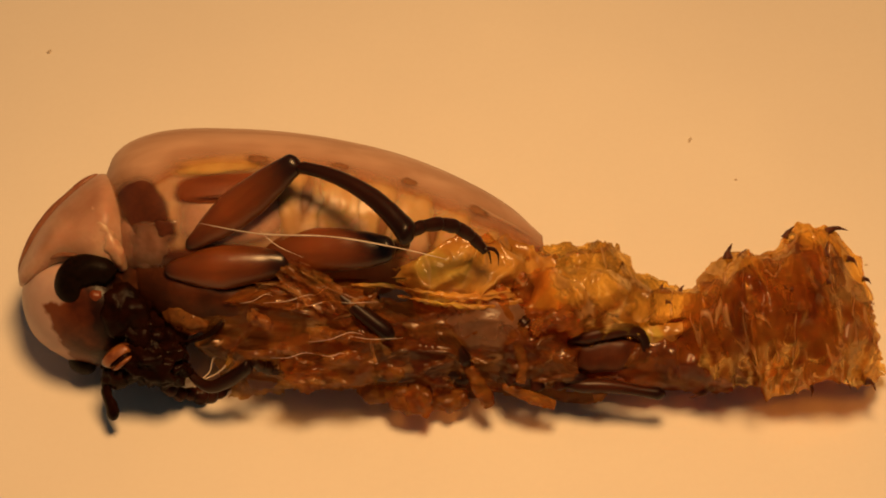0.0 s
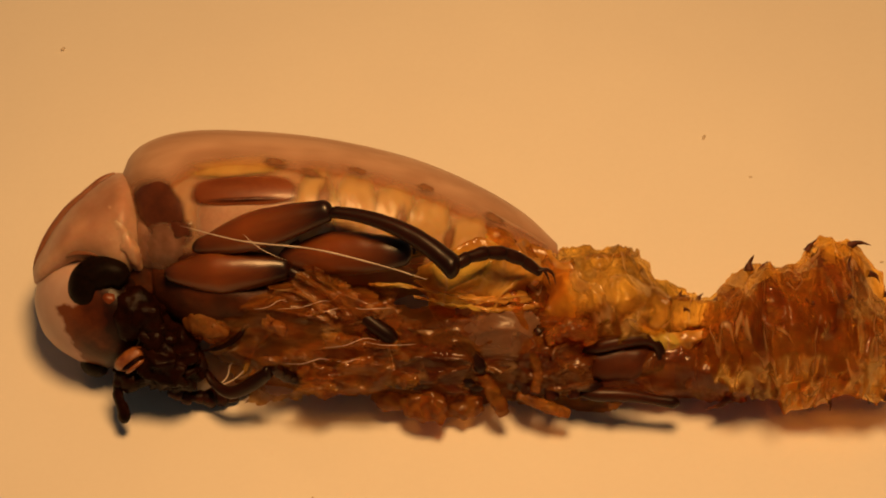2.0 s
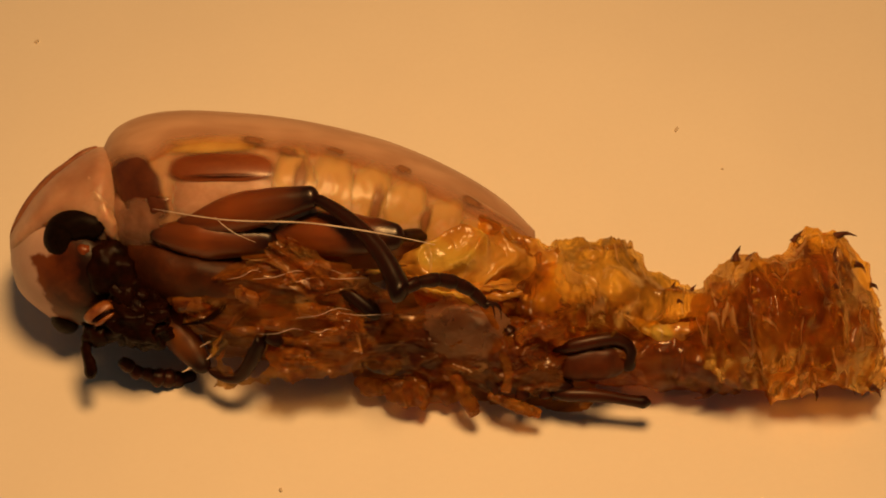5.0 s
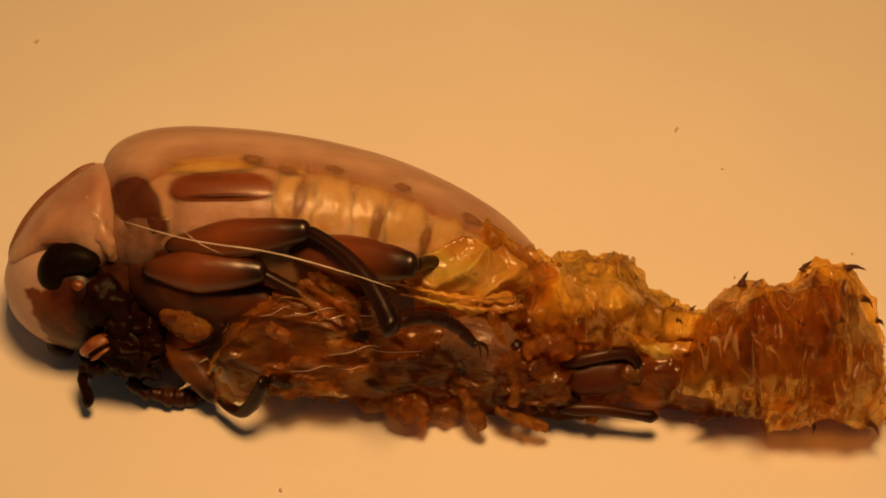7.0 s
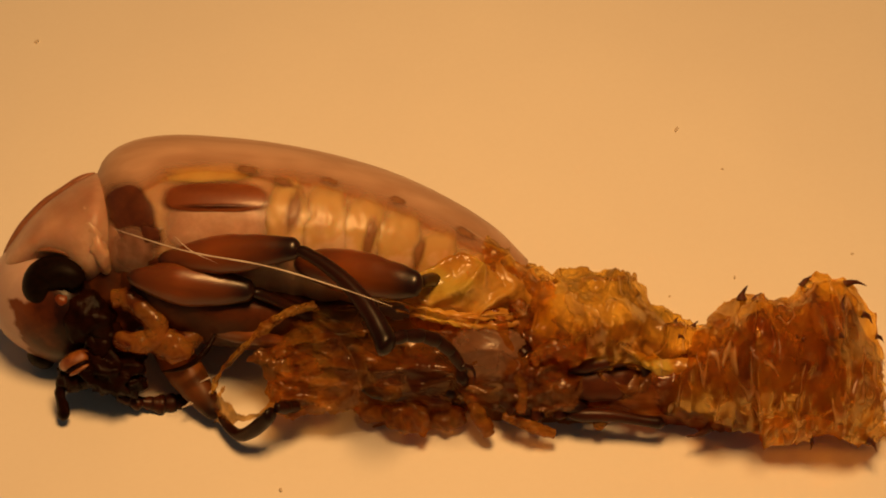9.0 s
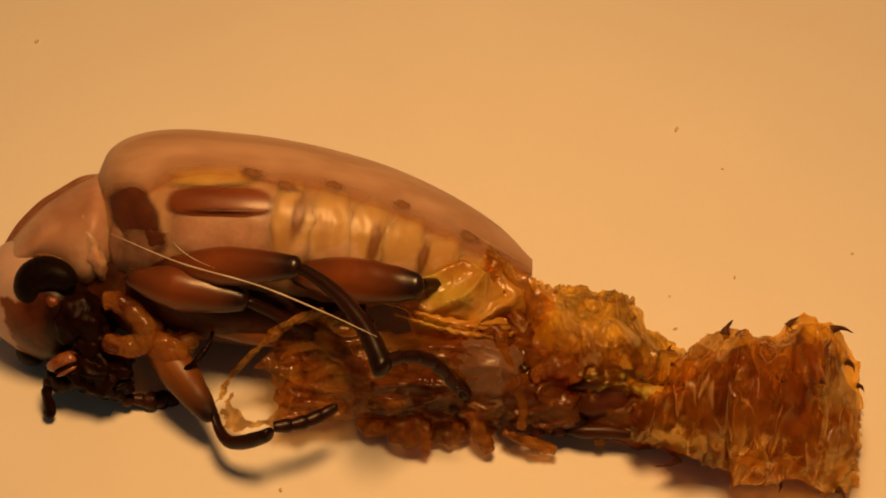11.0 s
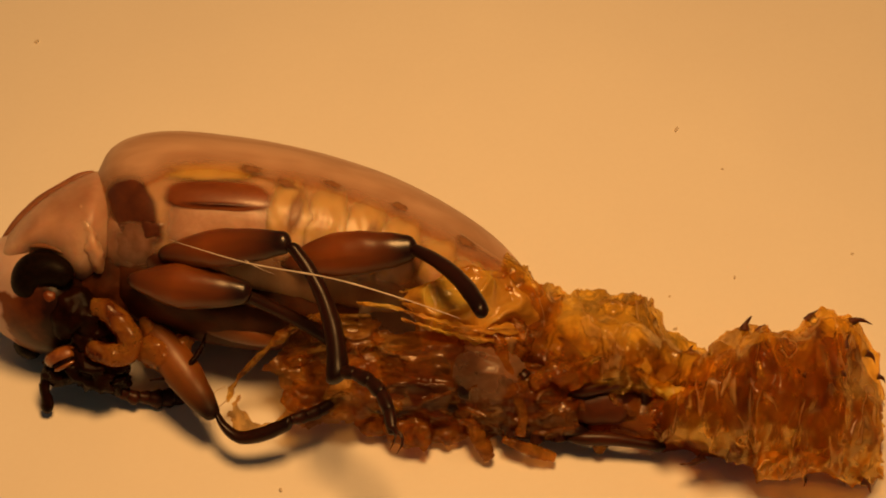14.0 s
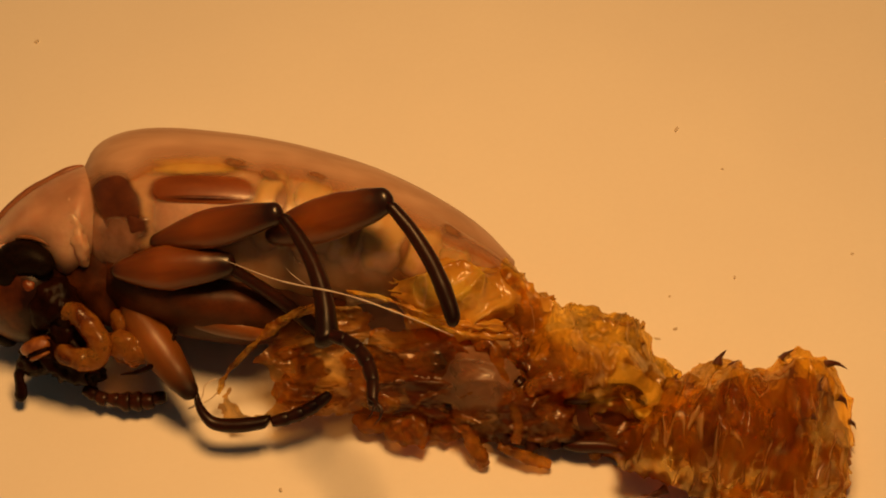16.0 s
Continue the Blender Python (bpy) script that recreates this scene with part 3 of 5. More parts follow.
    soft_rim(put_mesh("shoulder", pts, faces, SHOULDER, beetle, at(240, 440), "brownish soft skin above the leg bases, shading painted in"), [(16, 44)], 0.8)
    pts, faces = plate(372, 306, 112, 24, 2.2, 4, -2, 12, 40, 0.3, 1.5)
    soft_rim(put_mesh("fat_band", pts, faces, OCHRE, beetle, at(380, 303), "ochre yellow band below the wing case"), [(12, 40)], 0.6)
    # brown marks; the three upright ones paint the shade between the belly rings
    for x, y, a, b, t in ((438, 300, 30, 11, 8), (500, 322, 26, 9, 20), (586, 320, 26, 9, 12), (706, 354, 24, 10, 16), (824, 412, 26, 10, 30), (520, 372, 16, 46, 12), (655, 420, 15, 48, 14), (742, 446, 12, 36, 16)):
        pts, faces = plate(x, y, a * 1.15, b * 1.15, 2.0, 3, t, 8, 28, 0.4, 1.0, 5.0)
        soft_rim(put_mesh("mark_and_shade", pts, faces, MARK_SHADE, beetle, at(x, y), "blurred brown mark on the belly side, or painted shade between rings"), [(8, 28)], 0.9)
    pts, faces = plate(381, 350, 101, 29, 3.2, 6, 0, 16, 56, 0.08, 0, 3.0)
    soft_rim(put_mesh("side_plate", pts, faces, PLATE_THIN, beetle, at(377, 352), "long amber-brown plate on the flank"), [(16, 56)], 0.22)
    pts, faces = plate(384, 364, 92, 5, 2.0, 2, 0, 8, 48, 0.2, 0, 10.0)
    soft_rim(put_mesh("plate_seam", pts, faces, PLATE_DARK, beetle, at(384, 366), "dark seam along the flank plate"), [(8, 48)], 0.8)
    pts, faces = plate(230, 372, 48, 56, 2.8, 5, -26, 18, 56, 0.2, 0, 3.0)
    soft_rim(put_mesh("side_plate", pts, faces, PLATE_DARK, beetle, at(228, 368), "dark brown plate behind the neck"), [(18, 56)], 0.3)
    pts, faces = join(plate(266, 414, 32, 24, 2.2, 8, 20, 14, 40, 0.35, 2.0), plate(290, 476, 50, 36, 2.2, 8, 0, 14, 40, 0.3))
    soft_rim(put_mesh("coxa", pts, faces, PLATE_DARK, beetle, at(240, 436), "brown lumpy leg base"), [(14, 40)] * 2, 0.6)
    # breast: the dark underside between the legs
    rows = [(215, 440, 560, 20, 90), (280, 450, 590, 25, 120), (380, 470, 612, 20, 128), (480, 480, 620, 10, 120), (560, 490, 606, 0, 95), (640, 500, 580, 0, 60)]
    n, m = 60, 40
    p = loft(rows, n, m, grow=lambda x, a, f: 4 * noise.noise(Vector((x / 40, math.cos(a) * 2, math.sin(a) * 2))))
    put_mesh("breastplate", [at(*q) for q in p], ring_faces(n, m, True, True), STERNUM, beetle, at(430, 540), "dark brown glossy underside")
    pts, faces = join(ball(386, 574, 92, 126, 24, 30, 15.0, rough=0.1, size=40), ball(470, 556, 88, 70, 17, 24, 20.0, rough=0.1, size=40))
    put_mesh("belly_plate", pts, faces, VENTRAL, beetle, at(400, 580), "amber-brown plates along the underside")


def build_neck_and_head():
    rows = [(4, 458, 482, 0, 46), (12, 442, 488, 0, 68), (28, 420, 486, 0, 88), (50, 390, 478, 0, 106), (80, 361, 472, 0, 122), (110, 340, 492, 0, 132), (145, 317, 512, 0, 142), (172, 306, 512, 0, 138), (200, 314, 490, 0, 112)]
    n, m = 56, 60
    p = loft(rows, n, m, grow=lambda x, a, f: 5 * noise.noise(Vector((x / 60, math.cos(a) * 1.5, math.sin(a) * 1.5))))
    piv = at(170, 308)
    pro = put_mesh("neck_shield", [at(*q) for q in p], ring_faces(n, m, True, True), PRONOTUM, beetle, piv, "pale pinkish domed neck shield")
    PARTS["pronotum"] = pro
    margin = [(7, 462, 20), (16, 440, 22), (40, 402, 24), (76, 364, 22), (110, 340, 20), (142, 318, 18), (168, 308, 10)]
    pts, faces = tube(curve_points(margin, 40), [3 + 6 * math.sin(math.pi * i / 39) ** 0.6 for i in range(40)], 14)
    put_mesh("shield_margin", pts, faces, MARGIN, pro, at(76, 364, 22), "thin red-brown margin")
    # a brown strip paints the shade in the crease above the eye
    crease = [(10, 466, 50), (40, 451, 84), (72, 442, 106), (108, 446, 116), (142, 464, 118)]
    pts, faces = tube(curve_points(crease, 40), [2 + 3 * math.sin(math.pi * i / 39) for i in range(40)], 14)
    put_mesh("shield_crease_shade", pts, faces, MARGIN, pro, at(72, 446, 120), "crease over the eye with its shade painted brown")
    pts, faces = tube(curve_points([(150, 358, 103), (155, 388, 118), (166, 425, 124), (179, 455, 114), (190, 482, 90)], 26), [6 + 11 * math.sin(math.pi * i / 25) ** 0.7 for i in range(26)], 28, 0.34)
    put_mesh("neck_rim", pts, faces, RIM, pro, at(160, 420), "knobbly pale rim")

    pts, faces = ball(205, 512, 25, 84, 78, 74, 20, 28, 36, 0.2, 30)
    put_mesh("throat", pts, faces, STERNUM, beetle, at(205, 512), "dark brown throat")

    piv = at(105, 505, 100)
    pts, faces = ball(92, 533, 5, 120, 100, 118, 40, 36, 48, 0.04, 50)
    head = put_mesh("head", pts, faces, HEAD, beetle, piv, "pale forehead and dark red-brown face")
    PARTS["head"] = head
    # kidney-shaped eyes
    arc = [(72, 534, 104), (66, 512, 106), (76, 492, 106), (100, 484, 108), (124, 490, 112), (140, 506, 112)]
    pts, faces = tube(curve_points(arc, 26), [max(6, 33 * math.sin(math.pi * (0.08 + 0.84 * i / 25)) ** 0.5) for i in range(26)], 18)
    put_mesh("eye", pts, faces, EYE, head, at(100, 500), "black kidney-shaped eye")
    pts, faces = ball(72, 632, -10, 26, 20, 34, 30, 16, 22)
    put_mesh("eye", pts, faces, EYE, head, at(72, 632), "black kidney-shaped eye")
    pts, faces = ball(42, 488, 87, 5, 6, 4, 0, 8, 12)
    put_mesh("spot", pts, faces, PLATE, head, at(42, 488))
    # cheek, mandibles and feelers
    pts, faces = join(ball(150, 560, 70, 62, 52, 60, 20, 24, 32, 0.25, 22), ball(180, 600, 60, 46, 40, 50, 0, 20, 28, 0.3, 16))
    put_mesh("cheek", pts, faces, MOUTH, head, at(150, 560), "near black lumpy cheek and mouth")
    pts, faces = ball(107, 532, 112, 15, 14, 14, 0, 14, 20, 0.15, 8)
    put_mesh("antenna_socket", pts, faces, PLATE, head, at(107, 532), "red-brown round antenna socket")
    pts, faces = ball(132, 640, 92, 30, 17, 20, -28, 18, 26, 0.12, 14)
    put_mesh("mandible", pts, faces, MANDIBLE, head, at(132, 640), "glossy orange jaw")
    pts, faces = ball(136, 648, 106, 22, 5, 9, -28, 12, 18)
    put_mesh("jaw_slit", pts, faces, MOUTH, head, at(136, 648))
    pts, faces = ball(140, 655, 104, 20, 5, 7, -30, 12, 18)
    put_mesh("jaw_lip", pts, faces, MANDIBLE, head, at(140, 655), "yellow lip of the jaw")
    pts, faces = join(ball(185, 655, 70, 66, 38, 44, 6, 30, 40, 0.45, 15), ball(218, 672, 56, 40, 30, 30, 0, 24, 32, 0.4, 12), ball(225, 625, 60, 34, 34, 30, 0, 24, 32, 0.4, 14), ball(125, 672, 66, 26, 20, 24, 20, 16, 22, 0.3, 10), ball(178, 612, 92, 20, 26, 18, 15, 16, 22, 0.2, 9))
    put_mesh("lip", pts, faces, MOUTH, head, at(175, 660), "black crumpled mouthparts")
    pts, faces = tube(curve_points([(108, 672, 62), (106, 700, 55), (112, 722, 48), (112, 744, 40)], 18), [9, 10, 9, 8, 10, 10, 9, 9, 9, 10, 11, 11, 11, 12, 12, 11, 9, 5], 12)
    put_mesh("palp", pts, faces, MOUTH, head, at(108, 690), "short dark hanging feeler")
    # soft orange feeler, curled
    ctrl = [(190, 530, 108), (215, 528, 112), (245, 545, 116), (272, 575, 116), (262, 602, 112), (230, 606, 110), (196, 600, 106)]
    rr = [13 + 9 * math.sin(math.pi * i / 39) ** 0.5 + 1.1 * math.sin(i * 1.1) for i in range(40)]
    rr[0], rr[-1] = 8, 8
    pts, faces = tube(curve_points(ctrl, 40), rr, 16)
    PARTS["feeler"] = put_mesh("feeler", pts, faces, JELLY, beetle, at(190, 530), "soft orange curled feeler")
    pts, faces = join(ball(300, 610, 96, 44, 30, 34, 25, 22, 30, 0.2, 16), ball(330, 600, 84, 34, 22, 24, -20, 18, 24, 0.2, 12), ball(285, 570, 86, 16, 30, 22, -20, 16, 22, 0.15, 12))
    hip = PARTS["hip"] = put_mesh("hip", pts, faces, JELLY, beetle, at(300, 605), "soft orange leg base")
    pts, faces = tube(curve_points([(386, 572, 98), (376, 602, 112), (352, 634, 120), (322, 652, 116), (286, 658, 104)], 30), [1.5 + 4 * math.sin(math.pi * i / 29) for i in range(30)], 10)
    put_mesh("hip_edge", pts, faces, MOUTH, hip, at(350, 630, 110), "thin black curved edge of the leg base")


def leg_part(key, name, length, radii, material, label="", **more):
    pts, faces = segment(length, radii, **more)
    ob = put_mesh(name, pts, faces, material, beetle, None, label)
    PARTS[key] = ob
    return ob


def jointed(key, name, joint, length, radii, count, material, label, bend=0.0, lobe=0.16, flat=0.8, rough=0.0):
    """A limb end of several short joints, each widening towards its tip. The first joint carries the others."""
    first = None
    for k in range(count):
        f0, f1 = k / count - 0.02, (k + 1) / count + 0.02
        a = Vector((f0 * length, bend * 4 * f0 * (1 - f0), 0))
        b = Vector((f1 * length, bend * 4 * f1 * (1 - f1), 0))
        d = b - a
        turn = math.atan2(d.y, d.x)
        uneven = 1 + 0.5 * rough * noise.noise(Vector((k * 1.9, length, 3)))
        r0, r1 = spline(radii, max(0.0, f0))[0] * uneven, spline(radii, min(1.0, f1))[0] * uneven
        turn += 0.5 * rough * noise.noise(Vector((k * 2.3, 1, length)))
        shape = [(0, r0 * (1 - lobe)), (0.35, r0), (0.75, r1 * (1 + lobe * 0.5)), (1, r1 * (1 - lobe * 0.5))]
        pts, faces = segment(d.length, shape, n=16, m=14, flat=flat)
        m = Matrix.Translation(a * U) @ Matrix.Rotation(turn, 4, "Z")
        ob = put_mesh(name if first is None else joint, [m @ p for p in pts], faces, material, beetle if first is None else first, None, label if first is None else "")
        first = first or ob
    PARTS[key] = first
    return first


def claws(tarsus, length, size=1.0):
    for side in (-1, 1):
        path = [(0.96 * length, 2, 4 * side), (length + 10 * size, 4, 9 * side), (length + 20 * size, -4, 12 * side), (length + 26 * size, -20 * size, 10 * side)]
        pts = []
        P = curve_points(path, 12)
        for i, p in enumerate(P):
            r = 4.5 * size * (1 - 0.85 * i / 11)
            for j in range(8):
                a = 2 * math.pi * j / 8
                pts.append(Vector(((p[0] + r * 0.5 * math.cos(a)) * U, (p[1] + r * math.cos(a)) * U, (p[2] + r * math.sin(a)) * U)))
        put_mesh("claw", pts, ring_faces(12, 8, True, True), TIBIA, tarsus, None)


FEM = [(0, 9), (0.1, 16), (0.3, 28), (0.5, 33), (0.75, 27), (0.92, 20), (1, 17)]
TIB = [(0, 12), (0.08, 11), (0.5, 14), (0.85, 18), (0.97, 20), (1, 14)]
TAR = [(0, 10), (0.3, 11), (0.7, 11), (1, 8)]


def build_legs():
    leg_part("mid_femur", "middle_femur", 255, FEM, FEMUR, "glossy red-brown thigh, black at the knee", flat=0.75, n=40, m=24)
    leg_part("mid_tibia", "middle_shin", 242, TIB, TIBIA, "dark brown bent shin", bend=24, n=36, m=18)
    t = jointed("mid_tarsus", "middle_foot", "foot_joint", 165, TAR, 5, TIBIA, "black jointed foot", 30)
    claws(t, 165)
    leg_part("front_femur", "front_femur", 216, [(0, 9), (0.1, 18), (0.3, 33), (0.48, 38), (0.75, 30), (0.92, 21), (1, 16)], FEMUR, "glossy red-brown thigh, black at the knee", flat=0.75, n=40, m=24)
    leg_part("front_tibia", "front_shin", 225, [(0, 9), (0.1, 10), (0.5, 11.5), (0.9, 14), (1, 10)], TIBIA, "dark brown shin", bend=6, n=30, m=16)
    leg_part("hind_femur", "hind_femur", 240, [(0, 12), (0.1, 22), (0.3, 34), (0.5, 38), (0.78, 31), (0.93, 23), (1, 17)], FEMUR, "red-brown thigh, black at the knee", flat=0.7, n=40, m=24)
    leg_part("hind_tibia", "hind_shin", 230, [(0, 10), (0.1, 11), (0.5, 13), (0.85, 14), (0.97, 12), (1, 8)], TIBIA, "dark brown shin", bend=16, n=36, m=16)
    leg_part("far_femur", "front_femur", 210, [(0, 12), (0.2, 26), (0.45, 33), (0.7, 28), (0.9, 19), (1, 13)], FAR_FEMUR, "red-brown thigh, dark at the knee", flat=0.8, n=36, m=20)
    leg_part("far_tibia", "front_shin", 136, [(0, 10), (0.3, 11), (0.7, 14), (1, 13)], TIBIA, "dark bowed shin", bow=[(0, 0), (0.15, -24), (0.35, -36), (0.7, -22), (1, 0)], n=36, m=16)
    jointed("far_tarsus", "front_foot", "foot_joint", 108, TAR, 4, TIBIA, "black jointed foot", -8)
    jointed("antenna", "antenna", "antenna_bead", 140, [(0, 11), (0.3, 12), (0.7, 15), (1, 12)], 7, DARKLEG, "dark beaded antenna", -15, 0.22, 0.95, 1.0)
    # white threads that cling to the legs
    for key, ctrl, r in (("thread", [(0, 0, 0), (150, -5, 4), (300, 4, 2), (430, 0, 0), (520, -8, -14)], 1.3), ("fine_thread", [(0, 0, 0), (24, -3, 3), (50, -3, 0), (90, 4, -4)], 0.7)):
        P = curve_points(ctrl, 40)
        pts = []
        for i, p in enumerate(P):
            thin = r * (0.25 + 0.75 * math.sin(math.pi * i / 39)) * (1 + 0.5 * noise.noise(Vector((i * 0.3, r, 1))))
            for j in range(6):
                a = math.pi * j / 3
                pts.append(Vector((p[0], p[1] + thin * math.cos(a), p[2] + thin * math.sin(a))) * U)
        PARTS[key] = put_mesh("thread", pts, ring_faces(40, 6, True, True), HAIR, skin, None, "thin white clinging thread")


# ---- the shed skin ----
def seated(pair, x, y, w, skin_points):
    """Moves a spine so that its foot stands on the nearest point of the film."""
    foot = at(x, y, w)
    near = min(skin_points, key=lambda v: (v - foot).length_squared)
    return [v + (near - foot) * 1.0 for v in pair[0]], pair[1]


def spike(x, y, w, dx, dy, r=7):
    P = [(x, y, w), (x + dx * 0.5 + dy * 0.14, y + dy * 0.4 - dx * 0.14, w), (x + dx, y + dy, w + 3)]
    pts, faces = tube(curve_points(P, 8), [r * (1 - 0.93 * (i / 7) ** 0.8) * (1 + 0.5 * noise.noise(Vector((x + i * 0.9, y, w)))) for i in range(8)], 8)
    return pts, faces


def build_skin():
    rows = [(1172, 652, 728, 24, 44), (1205, 630, 738, 28, 64), (1240, 590, 742, 34, 90), (1290, 556, 750, 42, 110), (1340, 524, 754, 46, 122), (1400, 508, 762, 48, 128), (1450, 498, 772, 50, 128), (1496, 502, 780, 50, 118), (1530, 550, 780, 50, 96), (1556, 618, 764, 50, 64)]
    pts, faces = film_tube(rows, 1, 34, 74, 230, 180, ragged=14, grain=(1, 0.5, 0.5), fine=0.8, crease=18)
    piv = at(1328, 520)
    tail_points = pts
    tail = put_mesh("tail", pts, faces, SKIN, skin, piv, "crumpled amber tail end")
    PARTS["tail"] = tail
    inner = [(r[0], r[1] + 26, r[2] - 26, r[3], r[4] * 0.7) for r in rows]
    pts, faces = film_tube(inner, 9, 30, 60, 100, 70, ragged=14, grain=(1, 0.5, 0.5))
    put_mesh("lining", pts, faces, DULL, tail, piv)
    for x, y, w, dx, dy, r in ((1318, 542, 60, 12, -30, 12), (1334, 538, 66, 14, -16, 9), (1428, 516, 80, 20, -22, 10), (1440, 510, 70, 12, 4, 7), (1488, 512, 80, 44, 2, 9), (1520, 556, 100, 20, 20, 8), (1545, 596, 70, 16, 12, 7),
                               (1500, 545, 150, 6, -30, 7), (1490, 590, 175, -26, 10, 7), (1430, 600, 185, -18, -12, 6), (1236, 768, 70, -48, 20, 11), (1450, 785, 90, 0, 20, 6), (1490, 786, 90, 10, 16, 7), (1530, 770, 90, 18, 22, 9)):
        p, f = seated(spike(x, y, w, dx * 0.9, dy * 0.9, r * 0.9), x, y, w, tail_points)
        put_mesh("spine", p, f, SPINE, tail, at(x, y, w))

    rows = [(862, 446, 600, 40, 86), (900, 458, 630, 34, 88), (930, 466, 645, 32, 90), (960, 476, 650, 35, 92), (1010, 484, 655, 40, 96), (1060, 486, 655, 42, 96), (1105, 490, 650, 45, 92), (1150, 535, 656, 45, 80), (1200, 556, 664, 45, 70), (1260, 580, 660, 48, 70), (1310, 590, 680, 55, 76)]
    pts, faces = film_tube(rows, 2, 32, 62, 170, 120, ragged=14, fine=0.55, crease=10)
    piv = at(1115, 490)
    waist_points = pts
    waist = put_mesh("waist", pts, faces, WAIST, skin, piv, "crumpled golden amber waist")
    PARTS["waist"] = waist
    rows = [(930, 560, 690, 40, 62), (1000, 580, 716, 30, 72), (1080, 600, 734, 26, 74), (1160, 630, 744, 30, 70), (1240, 640, 754, 40, 70), (1300, 645, 765, 55, 80)]
    pts, faces = film_tube(rows, 12, 16, 70, 110, 70, ragged=12)
    put_mesh("lower_fold", pts, faces, DULL, waist, piv, "smooth brown lower fold")
    rim = curve_points([(1104, 616, 116), (1140, 640, 116), (1180, 652, 112), (1225, 644, 110), (1266, 620, 110)], 60)
    pts = []
    for i, p in enumerate(rim):
        half = 3 + 13 * math.sin(math.pi * i / 59) * (1 + 0.5 * noise.noise(Vector((i * 0.2, 4, 2))))
        for j in range(10):
            v = 2 * j / 9 - 1
            d = 5 * noise.noise(Vector((i * 0.16, v * 1.5, 6)))
            pts.append(at(p[0] + d, p[1] + v * half + d, p[2] + d + 10 * (1 - v * v) - 10))
    faces = ring_faces(60, 10, False)
    put_mesh("pale_rim", pts, faces, GOLD, waist, piv, "pale yellow rim")
    for x, y, w, dx, dy, r in ((1192, 552, 90, 6, -12, 6), (1225, 582, 80, 12, -14, 7), (1200, 600, 120, 16, 10, 6), (1255, 585, 80, 8, -8, 5)):
        p, f = seated(spike(x, y, w, dx * 0.8, dy * 0.8, r * 0.8), x, y, w, waist_points)
        put_mesh("spine", p, f, SPINE, waist, at(x, y, w))

    piv = at(820, 480)
    rows = [(712, 478, 556, 110, 60), (750, 452, 580, 96, 78), (800, 432, 600, 76, 92), (850, 434, 610, 62, 96), (900, 446, 620, 50, 92), (945, 476, 630, 42, 84), (975, 486, 640, 40, 80)]
    pts, faces = film_tube(rows, 3, 40, 84, 140, 110, ragged=22, fine=0.35)
    PARTS["collar"] = put_mesh("collar", pts, faces, GOLD, skin, piv, "bright golden crumpled collar")
    for k, (ctrl, h) in enumerate((([(622, 524, 150), (690, 530, 160), (760, 548, 164), (830, 560, 156), (905, 556, 138)], 14), ([(700, 548, 152), (770, 566, 158), (850, 578, 146), (920, 572, 128)], 13))):
        pts, faces = ribbon(ctrl, 0.4 * h, h, 30 + k)
        put_mesh("collar_fold", pts, faces, GOLD, PARTS["collar"], piv, "bright golden fold of the collar")

    # belly side: torn films with the empty leg cases
    piv = at(545, 650)
    # a thin flap torn along a slant, with a hole that shows the paper
    n, m, pts, keep = 170, 130, [], []
    for i in range(n):
        for j in range(m):
            x, y = 372 + 338 * i / (n - 1), 540 + 222 * j / (m - 1)
            d = crumple((x, y, 0), 5, 22, 38, (0.6, 1, 1), 0.8)
            torn = 9 * noise.noise(Vector((x / 22, y / 22, 4))) + 5 * noise.noise(Vector((x / 7, y / 7, 8)))
            inside = y > 692 - 1.06 * (x - 384) + torn and y < 752 - 0.1 * (x - 384) + torn and x > 378 + torn and x < 660 + 3 * torn - 0.25 * abs(y - 640)
            hole = ((x - 436) / 40) ** 2 + ((y - 690) / 46) ** 2 + 0.5 * noise.noise(Vector((x / 20, y / 20, 1))) > 1
            pts.append(at(x, y, 60 + 0.22 * (x - 372) + d + 26 * math.sin(math.pi * j / (m - 1))))
            keep.append(inside and hole)
    faces = [f for f in ring_faces(n, m, False) if all(keep[k] for k in f)]
    used = sorted({k for f in faces for k in f})
    order = {k: q for q, k in enumerate(used)}
    pts, faces = [pts[k] for k in used], [tuple(order[k] for k in f) for f in faces]
    flap = put_mesh("front_flap", pts, faces, GRAIN, skin, piv, "torn translucent amber flap")
    PARTS["flap"] = flap
    # torn rim: a narrow crumpled ribbon that runs down to the front leg
    pts, faces = ribbon([(374, 694, 74), (390, 660, 88), (424, 622, 112), (462, 586, 132), (505, 556, 144), (560, 540, 146)], 5, 14, 4)
    put_mesh("torn_edge", pts, faces, STRAND, flap, piv, "thin ragged golden torn edge")
    made = []
    for ctrl, r0 in (([(372, 668, 62), (352, 680, 62), (346, 702, 60), (330, 718, 58)], 1.6), ([(385, 680, 64), (360, 705, 62), (322, 722, 58)], 1.4), ([(600, 600, 116), (626, 640, 116), (640, 690, 110)], 3)):
        made.append(tube(curve_points(ctrl, 26), [r0 * (0.7 + 0.8 * abs(noise.noise(Vector((i * 0.3, r0, ctrl[0][1]))))) for i in range(26)], 8))
    pts, faces = join(*made)
    put_mesh("strands", pts, faces, HAIR, flap, piv, "pale fine torn strands")
    pts, faces = join(ball(510, 690, 92, 36, 30, 26, -10, 26, 36, 0.45, 13), ball(540, 650, 88, 30, 22, 24, 20, 24, 32, 0.45, 13), ball(500, 625, 96, 24, 12, 14, -15, 20, 26, 0.45, 11), ball(570, 700, 84, 34, 16, 18, -12, 24, 30, 0.45, 13))
